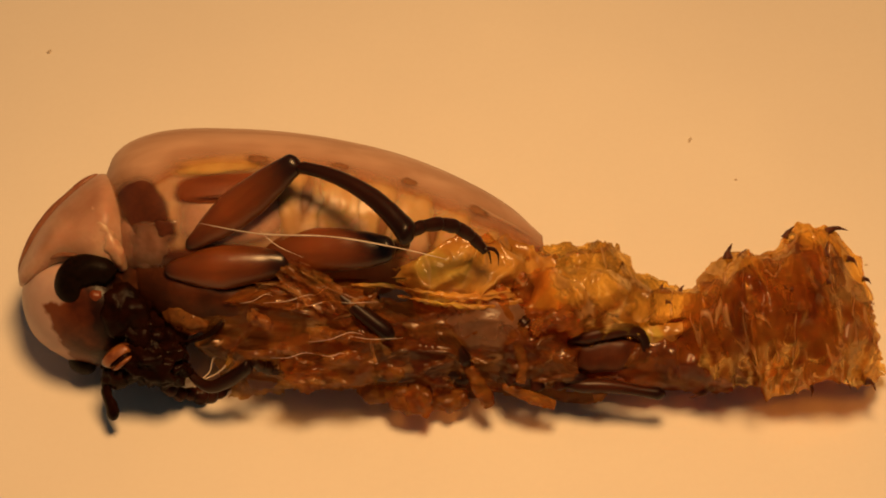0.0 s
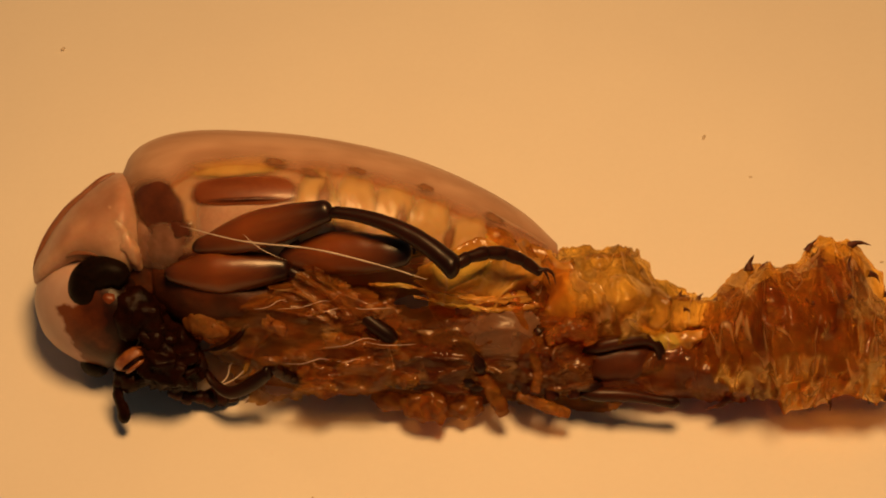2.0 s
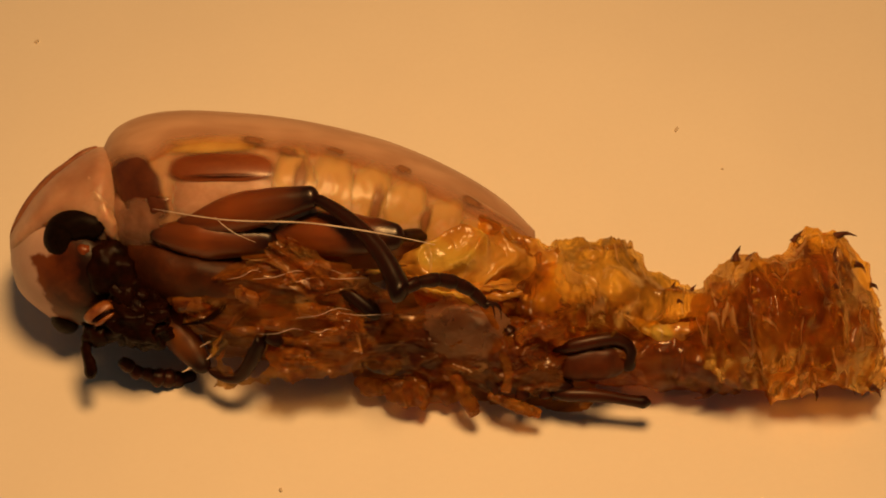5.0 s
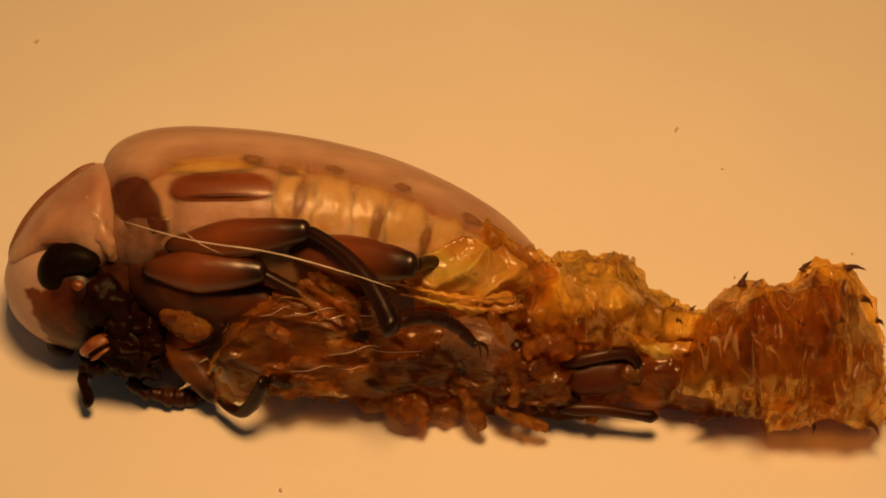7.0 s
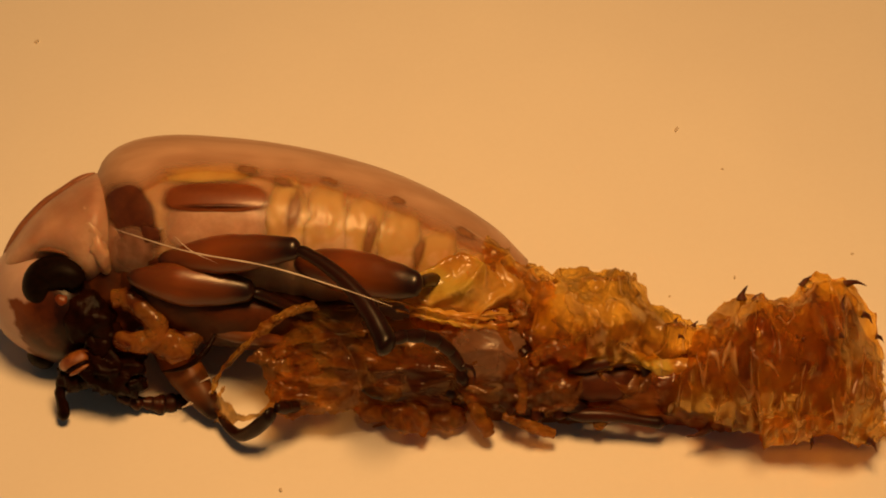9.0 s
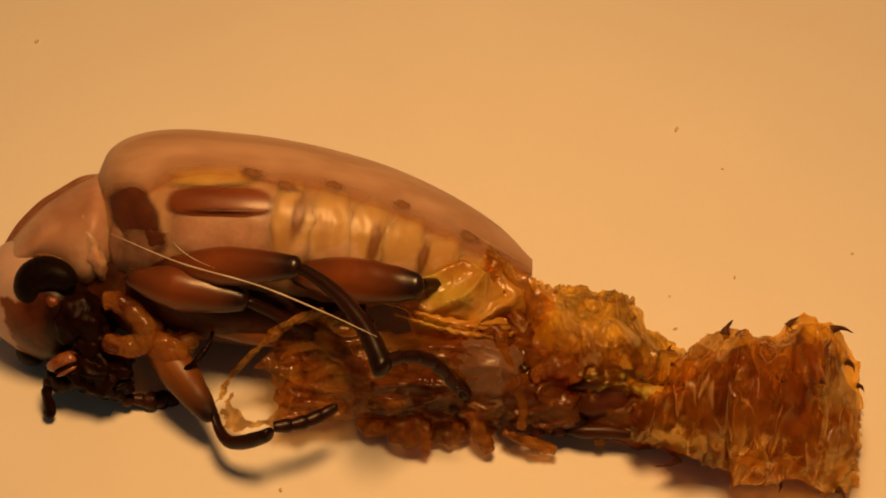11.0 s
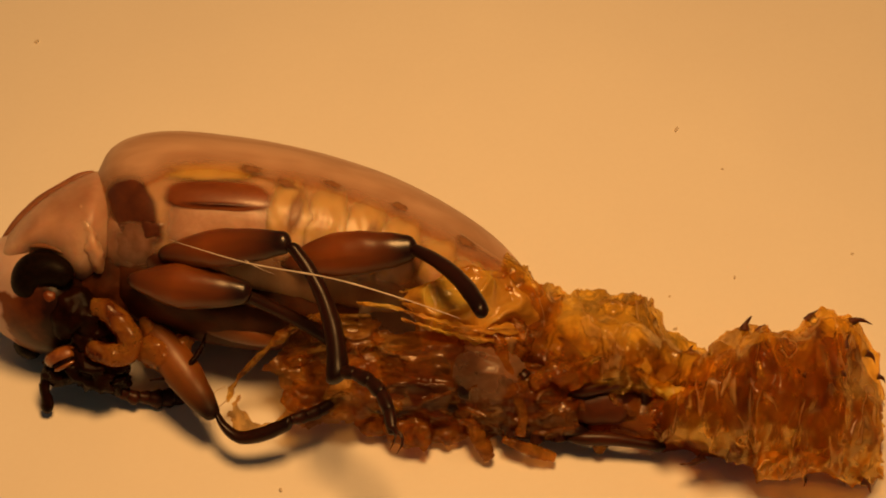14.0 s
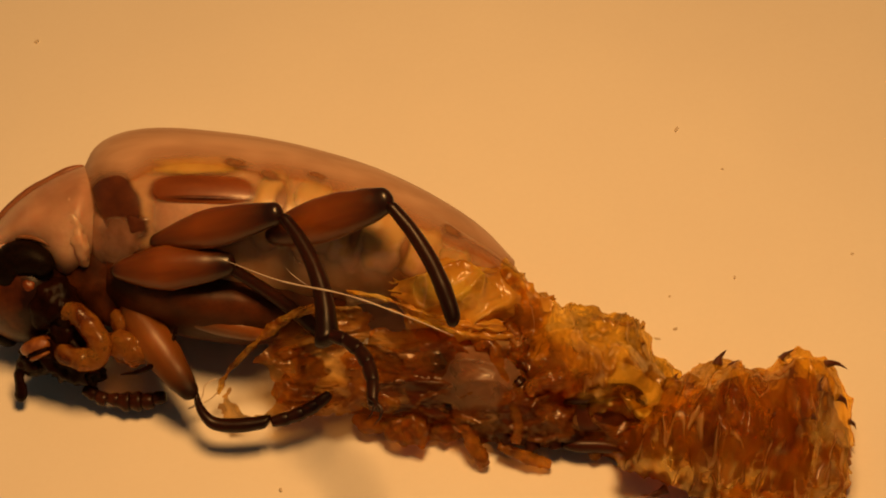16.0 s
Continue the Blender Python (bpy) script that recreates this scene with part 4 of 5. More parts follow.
    put_mesh("knot", pts, faces, GRAIN, flap, piv, "granular golden knot of torn film")

    piv = at(480, 600)
    pts, faces = join(film_sheet(528, 528, 184, 70, 34, 34, 24, 30, 60, 36, 10, 32, None, (0.4, 1, 1), 20, 0.3), film_sheet(545, 556, 160, 84, 38, 33, 18, 44, 70, 40, 14, 14, None, (0.35, 1, 1), 20, 0.3), film_sheet(560, 660, 120, 90, 56, 31, 24, 50, 60, 50, 40, 0, None, (0.4, 1, 1), 90, 0.3), film_sheet(525, 606, 148, 180, 96, 6, 26, 52, 130, 110, 34, 6, None, (0.3, 1, 1), 100, 0.35), film_sheet(500, 622, 100, 176, 84, 7, 26, 48, 90, 80, 40, 4, None, (0.4, 1, 1), 100, 0.3))
    PARTS["cover"] = put_mesh("chest_cover", pts, faces, COVER, skin, piv, "wrinkled brown glossy chest cover")
    # loose golden shreds that stick to the cover
    for k, (x, y, w, a, b, turn) in enumerate(((440, 545, 150, 70, 10, -14), (440, 590, 164, 30, 14, 30), (520, 560, 170, 44, 9, -20), (560, 612, 166, 44, 12, 8), (490, 640, 158, 36, 12, 10), (610, 560, 160, 44, 9, -24), (440, 650, 130, 34, 12, 0), (580, 658, 146, 38, 16, -12), (530, 690, 110, 42, 12, 5))):
        pts, faces = film_sheet(x, y, w, a, b, 50 + k, 9, 20, 40, 24, 12, turn, None, (0.7, 1, 1), 8, 0.6)
        put_mesh("torn_shred", pts, faces, GRAIN if k in (4, 7, 8) else JELLY if k % 3 == 1 else CASE, PARTS["cover"], at(x, y, w), "small golden torn shred")

    # fine pale strands stretched over the cover
    dice = random.Random(5)
    for k in range(9):
        x, y = dice.uniform(400, 600), dice.uniform(530, 660)
        L, rise = dice.uniform(40, 110), dice.uniform(-10, 18)
        ctrl = [(x, y, 164), (x + 0.4 * L, y - 0.5 * rise + 4, 180), (x + 0.75 * L, y - rise, 180), (x + L, y - 0.8 * rise, 160)]
        p, f = tube(curve_points(ctrl, 18), [0.2 + 0.35 * math.sin(math.pi * i / 17) for i in range(18)], 6)
        put_mesh("strand", p, f, HAIR, PARTS["cover"], at(x, y, 178))

    piv = at(750, 680)
    pts, faces = join(film_sheet(740, 640, 90, 130, 90, 8, 26, 44, 80, 60, 50, -4, None, (0.5, 1, 1), 30, 0.7), film_sheet(760, 666, 45, 140, 82, 10, 24, 40, 70, 60, 50, 0, None, (0.5, 1, 1), 70))
    mid = put_mesh("belly_film", pts, faces, DULL, skin, piv, "crumpled brown translucent film")
    PARTS["belly"] = mid
    for k, (x, y, w, a, b, t) in enumerate(((712, 742, 60, 34, 24, 20), (738, 738, 72, 22, 32, -20), (660, 730, 40, 34, 16, 10), (790, 740, 40, 34, 22, -10), (690, 690, 90, 26, 20, 0))):
        p, f = ball(x, y, w, a, b, (a + b) / 2.4, t, 28, 36, 0.4, 16)
        put_mesh("leg_case", p, f, GRAIN if k != 1 else CASE, mid, at(x, y, w))
    for ctrl, r in (([(640, 690, 84), (700, 700, 90), (770, 690, 84), (810, 700, 76)], 12), ([(764, 606, 116), (798, 638, 114), (826, 682, 100)], 13)):
        p, f = tube(curve_points(ctrl, 24), [r * (0.85 + 0.15 * math.sin(i * 0.35)) * min(1.0, 0.25 + 0.3 * i, 0.25 + 0.3 * (23 - i)) for i in range(24)], 10)
        put_mesh("hidden_leg", p, f, TIBIA, mid, at(*ctrl[0]), "dark leg inside the film")

    # dark lumps added to darken the inside of the film around the legs
    p, f = join(ball(745, 650, 40, 95, 36, 40, -6, 24, 30, 0.4, 26), ball(690, 620, 60, 60, 20, 26, 25, 20, 24, 0.3, 20), ball(800, 690, 40, 50, 24, 30, 0, 20, 24, 0.4, 18))
    put_mesh("dark_inside", p, f, DARKLEG, mid, at(745, 650), "added dark lumps for folded legs and the shaded interior under the film")

    piv = at(930, 690)
    pts, faces = join(film_sheet(920, 660, 96, 130, 88, 11, 24, 42, 80, 60, 50, 6, None, (0.5, 1, 1), 25, 0.7), film_sheet(960, 690, 50, 140, 70, 13, 24, 38, 70, 60, 40, 4, None, (0.5, 1, 1), 50))
    hind = put_mesh("hind_film", pts, faces, DULL, skin, piv, "crumpled amber film over the hind legs")
    PARTS["hind"] = hind
    for ctrl, r0, m2 in (([(850, 560, 140), (878, 556, 146), (892, 590, 146), (905, 640, 140), (925, 690, 130), (922, 730, 116)], 15, CASE), ([(890, 735, 90), (925, 750, 92), (960, 762, 90), (982, 768, 84)], 13, GRAIN),
                         ([(830, 700, 100), (850, 740, 90), (868, 770, 80)], 18, GRAIN), ([(940, 640, 140), (975, 620, 148), (1010, 622, 146), (1020, 645, 140)], 22, CASE), ([(1050, 735, 80), (1070, 755, 76)], 18, GRAIN),
                         ([(905, 520, 120), (925, 560, 126), (915, 590, 124)], 22, SKIN)):
        p, f = tube(curve_points(ctrl, 26), [r0 * (0.75 + 0.5 * abs(noise.noise(Vector((i * 0.35, r0, ctrl[0][0]))))) * (0.45 + 0.55 * math.sin(math.pi * (0.1 + 0.8 * i / 25))) for i in range(26)], 22, 0.35)
        put_mesh("leg_case", p, f, m2, hind, at(*ctrl[0]), "knobbly orange empty leg case")
    for ctrl, r in (([(1005, 658, 122), (1060, 644, 128), (1115, 636, 126), (1140, 650, 120), (1142, 676, 108), (1132, 692, 96)], 13), ([(1000, 735, 100), (1080, 736, 104), (1140, 745, 104), (1178, 750, 100)], 13), ([(905, 600, 136), (932, 630, 136)], 15),
                    ([(890, 700, 110), (912, 730, 104)], 15), ([(945, 694, 112), (952, 745, 96)], 15), ([(985, 696, 112), (992, 742, 96)], 14), ([(880, 690, 112), (960, 715, 104), (1040, 722, 104)], 13)):
        p, f = tube([(q[0], q[1], q[2] - (12 if ctrl[0][0] != 1005 else 8)) for q in curve_points(ctrl, 26)], [r * (0.9 + 0.12 * math.sin(i * 0.3)) * min(1.0, 0.25 + 0.3 * i, 0.25 + 0.3 * (25 - i)) for i in range(26)], 12)
        put_mesh("hidden_leg", p, f, DARKLEG, hind, at(*ctrl[0]), "dark leg end inside the film")
    # more added lumps that give the hind film its dark interior
    p, f = join(ball(950, 705, 50, 100, 30, 36, 4, 24, 30, 0.4, 24), ball(900, 640, 70, 22, 46, 28, -30, 20, 24, 0.3, 18))
    put_mesh("dark_inside", p, f, DARKLEG, hind, at(950, 705), "added dark lumps for folded legs and the shaded interior under the film")
    p, f = ball(1072, 676, 92, 70, 34, 26, -4, 24, 30, 0.2, 24)
    put_mesh("folded_thigh", p, f, THIGH, hind, at(1072, 676, 92), "red-brown folded thigh under the film")
    p, f = join(film_sheet(852, 620, 132, 84, 66, 61, 12, 60, 50, 50, 34, 20, None, (1, 1, 1), 30, 0.2), film_sheet(850, 632, 96, 70, 60, 62, 12, 50, 40, 40, 34, -10, None, (1, 1, 1), 20, 0.2))
    put_mesh("white_bulge", p, f, MILK_FILM, hind, at(850, 640), "milky swollen membrane")


build_paper()
build_specks()
beetle = thing("beetle", "pale newly hatched beetle with dark legs leaving its skin", "beetle", 450, 440)
skin = thing("shed_skin", "crumpled amber pupal skin slipping off the beetle", "insect skin", 1115, 600)
build_trunk()
build_neck_and_head()
build_legs()
build_skin()


# ---- what moves ----
def motions():
    # trunk: seconds, flank mark x, y, turn, roll
    body = [(0, 300, 341, 3.0, 0), (0.5, 292, 342, 2.4, 0), (1, 308, 344, 2.2, 0), (1.5, 328, 326, 1.8, 0), (2, 328, 343, 1.9, 0), (2.5, 318, 333, 2.4, 0), (3, 305, 324, 3.1, 0), (3.5, 362, 235, 2.4, 14), (4, 279, 272, 0, 10), (4.5, 295, 270, 0.6, 5), (5, 290, 302, 0.8, 2),
            (7.5, 290, 343, 1.0, 0), (8, 282, 348, 0.5, 0), (8.5, 278, 354, 0.5, 0), (9, 280, 350, 0, 0), (9.2, 290, 336, 0, 0), (11.5, 286, 365, -0.8, -6), (12, 277, 362, -0.8, -2), (12.5, 281, 352, -0.7, 0), (13, 277, 360, -1.4, -2), (13.5, 277, 358, -2, 0),
            (14, 284, 342, -2.5, 0), (14.5, 278, 358, -1.5, 0), (14.8, 330, 262, -1.5, 14), (15, 260, 336, -0.6, 2), (15.5, 256, 333, -1.3, 1), (16, 258, 334, -1.2, 1)]
    # eye x, y, roll of the head
    eye = [(0, 162, 500, 4), (0.5, 148, 495, 4), (1, 152, 505, 4), (1.5, 184, 492, 4), (2, 186, 505, 4), (2.5, 176, 506, 4), (3, 150, 492, 2), (3.5, 213, 340, 20), (4, 133, 374, 18), (4.5, 152, 404, 12), (5, 143, 420, 8), (7.5, 131, 493, 0), (8, 125, 500, 0), (8.5, 98, 494, 0),
           (9, 105, 505, 0), (9.2, 92, 500, 0), (11.5, 88, 508, -2), (12, 87, 500, -2), (12.5, 70, 500, -3), (13, 77, 505, -3), (13.5, 78, 503, -3), (14, 85, 497, -3), (14.5, 88, 505, -3), (14.8, 112, 355, 10), (15, 45, 478, -3), (15.5, 42, 476, -3), (16, 50, 478, -3)]
    notch = [(0, 175, 310), (0.5, 165, 310), (1, 185, 302), (1.5, 208, 290), (2, 205, 308), (2.5, 198, 300), (3, 180, 290), (3.5, 240, 206), (4, 158, 240), (4.5, 184, 240), (5, 174, 262), (7.5, 170, 298), (8, 168, 302), (8.5, 162, 311), (9, 170, 308), (9.2, 168, 300),
             (11.5, 170, 318), (12, 168, 315), (12.5, 165, 315), (13, 165, 312), (13.5, 165, 315), (14, 168, 305), (14.5, 160, 318), (14.8, 220, 228), (15, 150, 298), (15.5, 145, 293), (16, 150, 295)]
    # legs: hip x, y, knee x, y, ankle x, y, toe x, y
    mid = [(0, 330, 440, 525, 295, 715, 415, 845, 440), (0.5, 320, 430, 515, 285, 715, 385, 805, 440), (0.6, 320, 430, 424, 195, 656, 312, 756, 400), (0.7, 325, 430, 492, 216, 744, 300, 795, 400), (0.9, 330, 435, 508, 226, 755, 300, 808, 414),
           (1, 330, 435, 425, 205, 665, 205, 805, 95), (1.1, 330, 435, 576, 338, 810, 408, 950, 400), (1.5, 340, 430, 580, 350, 795, 445, 940, 462), (2, 340, 440, 580, 375, 795, 475, 945, 482), (2.5, 320, 440, 535, 295, 705, 470, 790, 540), (2.6, 320, 438, 448, 200, 672, 258, 780, 145),
           (2.7, 320, 436, 568, 338, 755, 480, 880, 560), (3, 320, 430, 555, 350, 725, 510, 850, 568), (3.5, 400, 310, 612, 180, 795, 280, 955, 305), (4, 310, 350, 530, 270, 710, 395, 850, 410), (4.5, 320, 360, 560, 290, 725, 420, 870, 436), (5, 310, 400, 555, 350, 705, 515, 848, 540),
           (7.5, 290, 445, 540, 420, 690, 590, 825, 625), (8, 285, 455, 532, 432, 690, 600, 828, 636), (8.5, 280, 460, 530, 440, 695, 600, 838, 632), (9, 280, 460, 525, 440, 680, 605, 805, 652), (9.2, 285, 450, 530, 425, 680, 595, 808, 646), (11.5, 280, 480, 525, 485, 672, 655, 790, 705),
           (12, 280, 470, 530, 460, 685, 620, 818, 672), (12.5, 280, 470, 525, 450, 645, 645, 772, 695), (13, 275, 465, 508, 435, 585, 660, 678, 755), (13.5, 275, 470, 502, 455, 580, 690, 665, 788), (14, 280, 450, 512, 430, 592, 655, 688, 742), (14.5, 275, 475, 502, 460, 590, 680, 678, 776),
           (14.8, 330, 350, 562, 255, 648, 405, 765, 440), (15, 260, 420, 465, 300, 570, 495, 670, 560), (15.5, 260, 410, 455, 262, 555, 470, 675, 522), (16, 265, 430, 497, 380, 577, 590, 655, 690)]
    front = [(0, 290, 480, 500, 465, 700, 600), (0.5, 270, 480, 480, 455, 690, 600), (1, 270, 490, 480, 475, 690, 610), (1.5, 290, 470, 505, 460, 720, 605), (2, 290, 485, 505, 475, 725, 620), (2.5, 290, 470, 495, 450, 705, 600), (3, 280, 470, 480, 460, 690, 590), (3.5, 370, 320, 560, 315, 745, 475),
             (4, 270, 385, 470, 385, 670, 540), (4.5, 280, 395, 480, 390, 680, 550), (5, 265, 415, 480, 425, 690, 575), (7.5, 250, 490, 450, 495, 640, 610), (8, 240, 500, 440, 510, 620, 615), (8.5, 230, 500, 430, 515, 600, 600), (9, 225, 490, 445, 515, 605, 600), (9.2, 220, 480, 440, 508, 600, 592),
             (11.5, 220, 500, 430, 540, 590, 640), (12, 215, 500, 430, 525, 600, 625), (12.5, 215, 500, 425, 530, 590, 625), (13, 220, 500, 420, 520, 590, 620), (13.5, 215, 500, 410, 535, 570, 640), (14, 225, 495, 415, 515, 590, 612), (14.5, 220, 500, 415, 535, 580, 640), (14.8, 280, 365, 480, 352, 620, 460),
             (15, 190, 460, 370, 445, 500, 575), (15.5, 190, 475, 390, 480, 550, 585), (16, 195, 480, 395, 468, 550, 585)]
    rear = [(0, 456, 443, 690, 442, 770, 450), (1, 456, 448, 690, 448, 770, 470), (2, 486, 448, 720, 448, 810, 470), (3, 456, 428, 690, 412, 800, 440), (3.5, 546, 318, 780, 300, 850, 330), (4, 456, 378, 690, 365, 760, 400), (4.5, 466, 393, 700, 382, 780, 410), (5, 471, 408, 705, 420, 800, 450),
            (7.5, 520, 450, 738, 482, 830, 500), (8, 520, 455, 735, 490, 820, 510), (8.5, 520, 462, 735, 497, 820, 515), (9, 520, 462, 738, 503, 812, 525), (9.2, 520, 450, 743, 490, 820, 510), (11.5, 510, 495, 738, 515, 830, 560), (12, 510, 485, 738, 512, 838, 555), (12.5, 510, 482, 735, 516, 828, 550),
            (13, 492, 470, 718, 422, 828, 530), (13.5, 482, 490, 718, 470, 825, 570), (14, 492, 460, 728, 440, 845, 545), (14.5, 475, 490, 720, 472, 830, 585), (14.8, 535, 385, 772, 365, 870, 440), (15, 452, 432, 670, 345, 722, 500), (15.5, 452, 442, 685, 360, 800, 548), (16, 470, 420, 685, 358, 795, 558)]
    far = [(0, 205, 485, 330, 650, 450, 640, 500, 655), (1, 215, 515, 340, 680, 460, 640, 505, 660), (2, 240, 495, 365, 660, 485, 650, 535, 675), (3, 200, 515, 325, 680, 460, 620, 510, 650), (3.5, 260, 475, 385, 640, 500, 570, 570, 545), (4, 210, 495, 335, 660, 450, 610, 545, 590), (5, 245, 490, 370, 655, 470, 595, 560, 610),
           (7.5, 275, 557, 400, 722, 490, 685, 545, 690), (8, 275, 573, 400, 738, 490, 698, 545, 700), (8.5, 265, 580, 390, 745, 490, 712, 550, 692), (9, 265, 570, 390, 735, 490, 722, 548, 705), (11.5, 255, 575, 380, 740, 490, 768, 590, 735), (12, 257, 573, 382, 738, 510, 758, 600, 720), (12.5, 250, 570, 375, 735, 510, 760, 590, 730),
           (13, 247, 557, 372, 722, 510, 756, 590, 710), (13.5, 250, 587, 375, 752, 500, 768, 590, 725), (14, 257, 567, 382, 732, 515, 743, 600, 705), (14.5, 249, 583, 374, 748, 503, 772, 590, 730), (14.8, 267, 435, 392, 600, 530, 600, 605, 602), (15, 200, 547, 325, 712, 440, 742, 540, 685), (15.5, 210, 527, 335, 692, 480, 738, 580, 675), (16, 220, 532, 345, 697, 482, 747, 590, 695)]
    feel = [(0, 290, 685, 400, 690), (2, 300, 692, 430, 690), (3, 240, 690, 370, 690), (3.5, 270, 560, 370, 590), (4, 200, 600, 315, 640), (5, 215, 640, 330, 670), (7.5, 235, 690, 370, 705), (8, 230, 700, 365, 705), (8.5, 195, 700, 330, 710), (9, 210, 700, 340, 705), (11.5, 190, 700, 320, 705), (12, 195, 705, 330, 710), (12.5, 190, 700, 325, 710),
            (13, 200, 700, 330, 705), (14, 205, 690, 335, 695), (14.5, 195, 700, 330, 705), (14.8, 190, 580, 330, 595), (15, 140, 690, 280, 700), (15.5, 130, 685, 270, 692), (16, 150, 690, 290, 700)]
    # soft feeler root x, y and its turn; leg base x, y
    soft = [(0, 300, 505, -30), (1, 285, 515, -30), (2, 310, 515, -30), (3, 275, 510, -30), (3.5, 360, 400, -30), (4, 290, 440, -30), (5, 270, 490, -25), (7.5, 250, 515, -20), (8, 240, 520, -15), (8.5, 195, 522, 0), (9, 195, 530, 0), (11.5, 178, 535, 5), (12, 175, 528, 5), (12.5, 155, 538, 8), (13, 152, 545, 10), (14, 160, 540, 10), (14.5, 158, 548, 10), (14.8, 180, 420, 8), (15, 100, 530, 12), (16, 110, 545, 12)]
    base = [(0, 330, 555), (1, 345, 565), (2, 365, 570), (3, 350, 560), (3.5, 420, 440), (4, 330, 470), (5, 335, 525), (7.5, 330, 580), (8.5, 290, 600), (9, 300, 605), (11.5, 290, 620), (12, 290, 615), (13, 275, 625), (14, 280, 620), (14.5, 275, 630), (14.8, 300, 480), (15, 225, 610), (16, 230, 610)]
    # skin: tail mark x, y and turn; waist mark x, y
    tail = [(0, 1303, 447, 6.5), (0.5, 1294, 433, 9), (1, 1317, 443, 8.5), (1.5, 1335, 439, 7), (2, 1340, 468, 5), (2.5, 1344, 436, 6), (3, 1326, 426, 8.5), (3.5, 1367, 405, 4), (4, 1288, 422, 4), (4.5, 1312, 458, 0), (5, 1317, 452, 5), (7.5, 1330, 507, 0.5), (8, 1330, 500, 0.5), (8.5, 1327, 502, 0.5),
            (9, 1328, 522, 0), (9.2, 1329, 516, 0), (11.5, 1300, 593, -7), (12, 1342, 553, -5), (12.5, 1341, 567, -3.5), (13, 1336, 567, -5), (13.5, 1311, 604, -8), (14, 1334, 576, -4), (14.5, 1308, 629, -8), (14.8, 1370, 545, -12), (15, 1137, 695, -26), (15.5, 1312, 616, -8.5), (16, 1288, 637, -8.5)]
    waist = [(0, 1085, 437), (0.5, 1090, 430), (1, 1100, 432), (1.5, 1118, 428), (2, 1120, 446), (2.5, 1128, 425), (3, 1110, 415), (3.5, 1150, 385), (4, 1080, 407), (4.5, 1100, 430), (5, 1108, 432), (7.5, 1113, 468), (8, 1113, 475), (8.5, 1113, 472), (9, 1115, 488), (9.2, 1125, 485), (11.5, 1110, 535), (12, 1132, 512),
             (12.5, 1135, 526), (13, 1135, 520), (13.5, 1122, 545), (14, 1145, 532), (14.5, 1125, 565), (14.8, 1170, 490), (15, 1035, 597), (15.5, 1135, 547), (16, 1130, 572)]
    hind = [(0, 930, 640), (0.5, 925, 640), (1, 940, 652), (1.5, 955, 650), (2, 955, 655), (2.5, 960, 640), (3, 940, 640), (3.5, 965, 555), (4, 900, 612), (4.5, 905, 625), (5, 905, 655), (7.5, 920, 685), (9, 930, 690), (9.2, 935, 688), (11.5, 930, 722), (12.5, 935, 720), (13.5, 925, 735), (14, 930, 730), (14.5, 920, 742), (14.8, 945, 620), (15, 815, 735), (15.5, 922, 742), (16, 922, 742)]
    belly = [(0, 755, 648), (1, 770, 655), (2, 780, 660), (3, 770, 645), (3.5, 825, 545), (4, 745, 595), (5, 750, 635), (7.5, 750, 672), (9, 750, 680), (11.5, 755, 708), (12.5, 760, 708), (14, 752, 704), (14.5, 750, 714), (14.8, 760, 595), (15, 680, 680), (15.5, 752, 698), (16, 748, 700)]
    flap = [(0, 570, 606, 0), (2, 600, 616, 0), (3, 580, 602, 0), (3.5, 640, 505, 0), (4, 540, 555, 0), (5, 545, 588, 0), (7.5, 540, 626, 0), (8.5, 545, 648, 0), (9, 545, 650, 0), (12, 565, 665, 0), (14, 572, 665, 0), (14.5, 564, 676, 0), (14.8, 610, 560, 0), (15, 520, 640, 0), (15.5, 560, 648, 0), (16, 556, 652, 0)]
    cover = [(0, 500, 580), (1, 510, 590), (2, 525, 590), (3, 505, 575), (3.5, 540, 440), (4, 460, 500), (5, 480, 540), (7.5, 540, 620), (8, 580, 640), (8.5, 700, 655), (9, 720, 658), (11.5, 730, 680), (14.5, 730, 680), (14.8, 750, 560), (15, 650, 650), (16, 730, 675)]
    fold = [(0, 0), (7.5, 0), (8.5, 55), (16, 60)]
    thread = [(0, 350, 395, 680, 435), (1, 330, 358, 670, 440), (2, 320, 400, 650, 460), (3, 220, 375, 640, 430), (3.5, 320, 270, 640, 315), (4, 280, 340, 640, 385), (5, 270, 370, 650, 412), (7.5, 205, 395, 580, 480), (9, 200, 405, 580, 497), (11.5, 195, 415, 560, 540), (12.5, 195, 420, 600, 515), (13, 305, 440, 690, 520), (14, 300, 425, 690, 518),
              (14.5, 300, 450, 690, 560), (14.8, 480, 285, 690, 400), (15, 270, 395, 540, 485), (15.5, 230, 400, 540, 470), (16, 395, 460, 700, 540)]
    times = sorted({r[0] for r in body + mid} | {5.2, 12.7, 12.8})

    def spot(x, y, w, turn=0.0, roll=0.0, yaw=0.0):
        return Matrix.Translation(at(x, y, w)) @ pose(0, 0, 0, -roll, yaw, turn)

    mark = at(280, 350)
    centre = at(450, 440)

    def body_pose(t):
        x, y, turn, roll = blend(body, t)
        m = pose(0, 0, 0, -roll, 0, turn)
        # the flank mark keeps to its place; the trunk turns and rolls about it
        p = at(x, y) - m.to_3x3() @ (mark - centre + Vector((0, 0, 150 * U)) * (1 if roll else 0)) + Vector((0, 0, 150 * U)) * (1 if roll else 0)
        p.z = 0 if not roll else max(0.0, p.z)
        return Matrix.Translation(p) @ m

    def lift(t):
        """How far the skin comes towards the lens as it slides down the tilted field, so that it lies on the paper."""
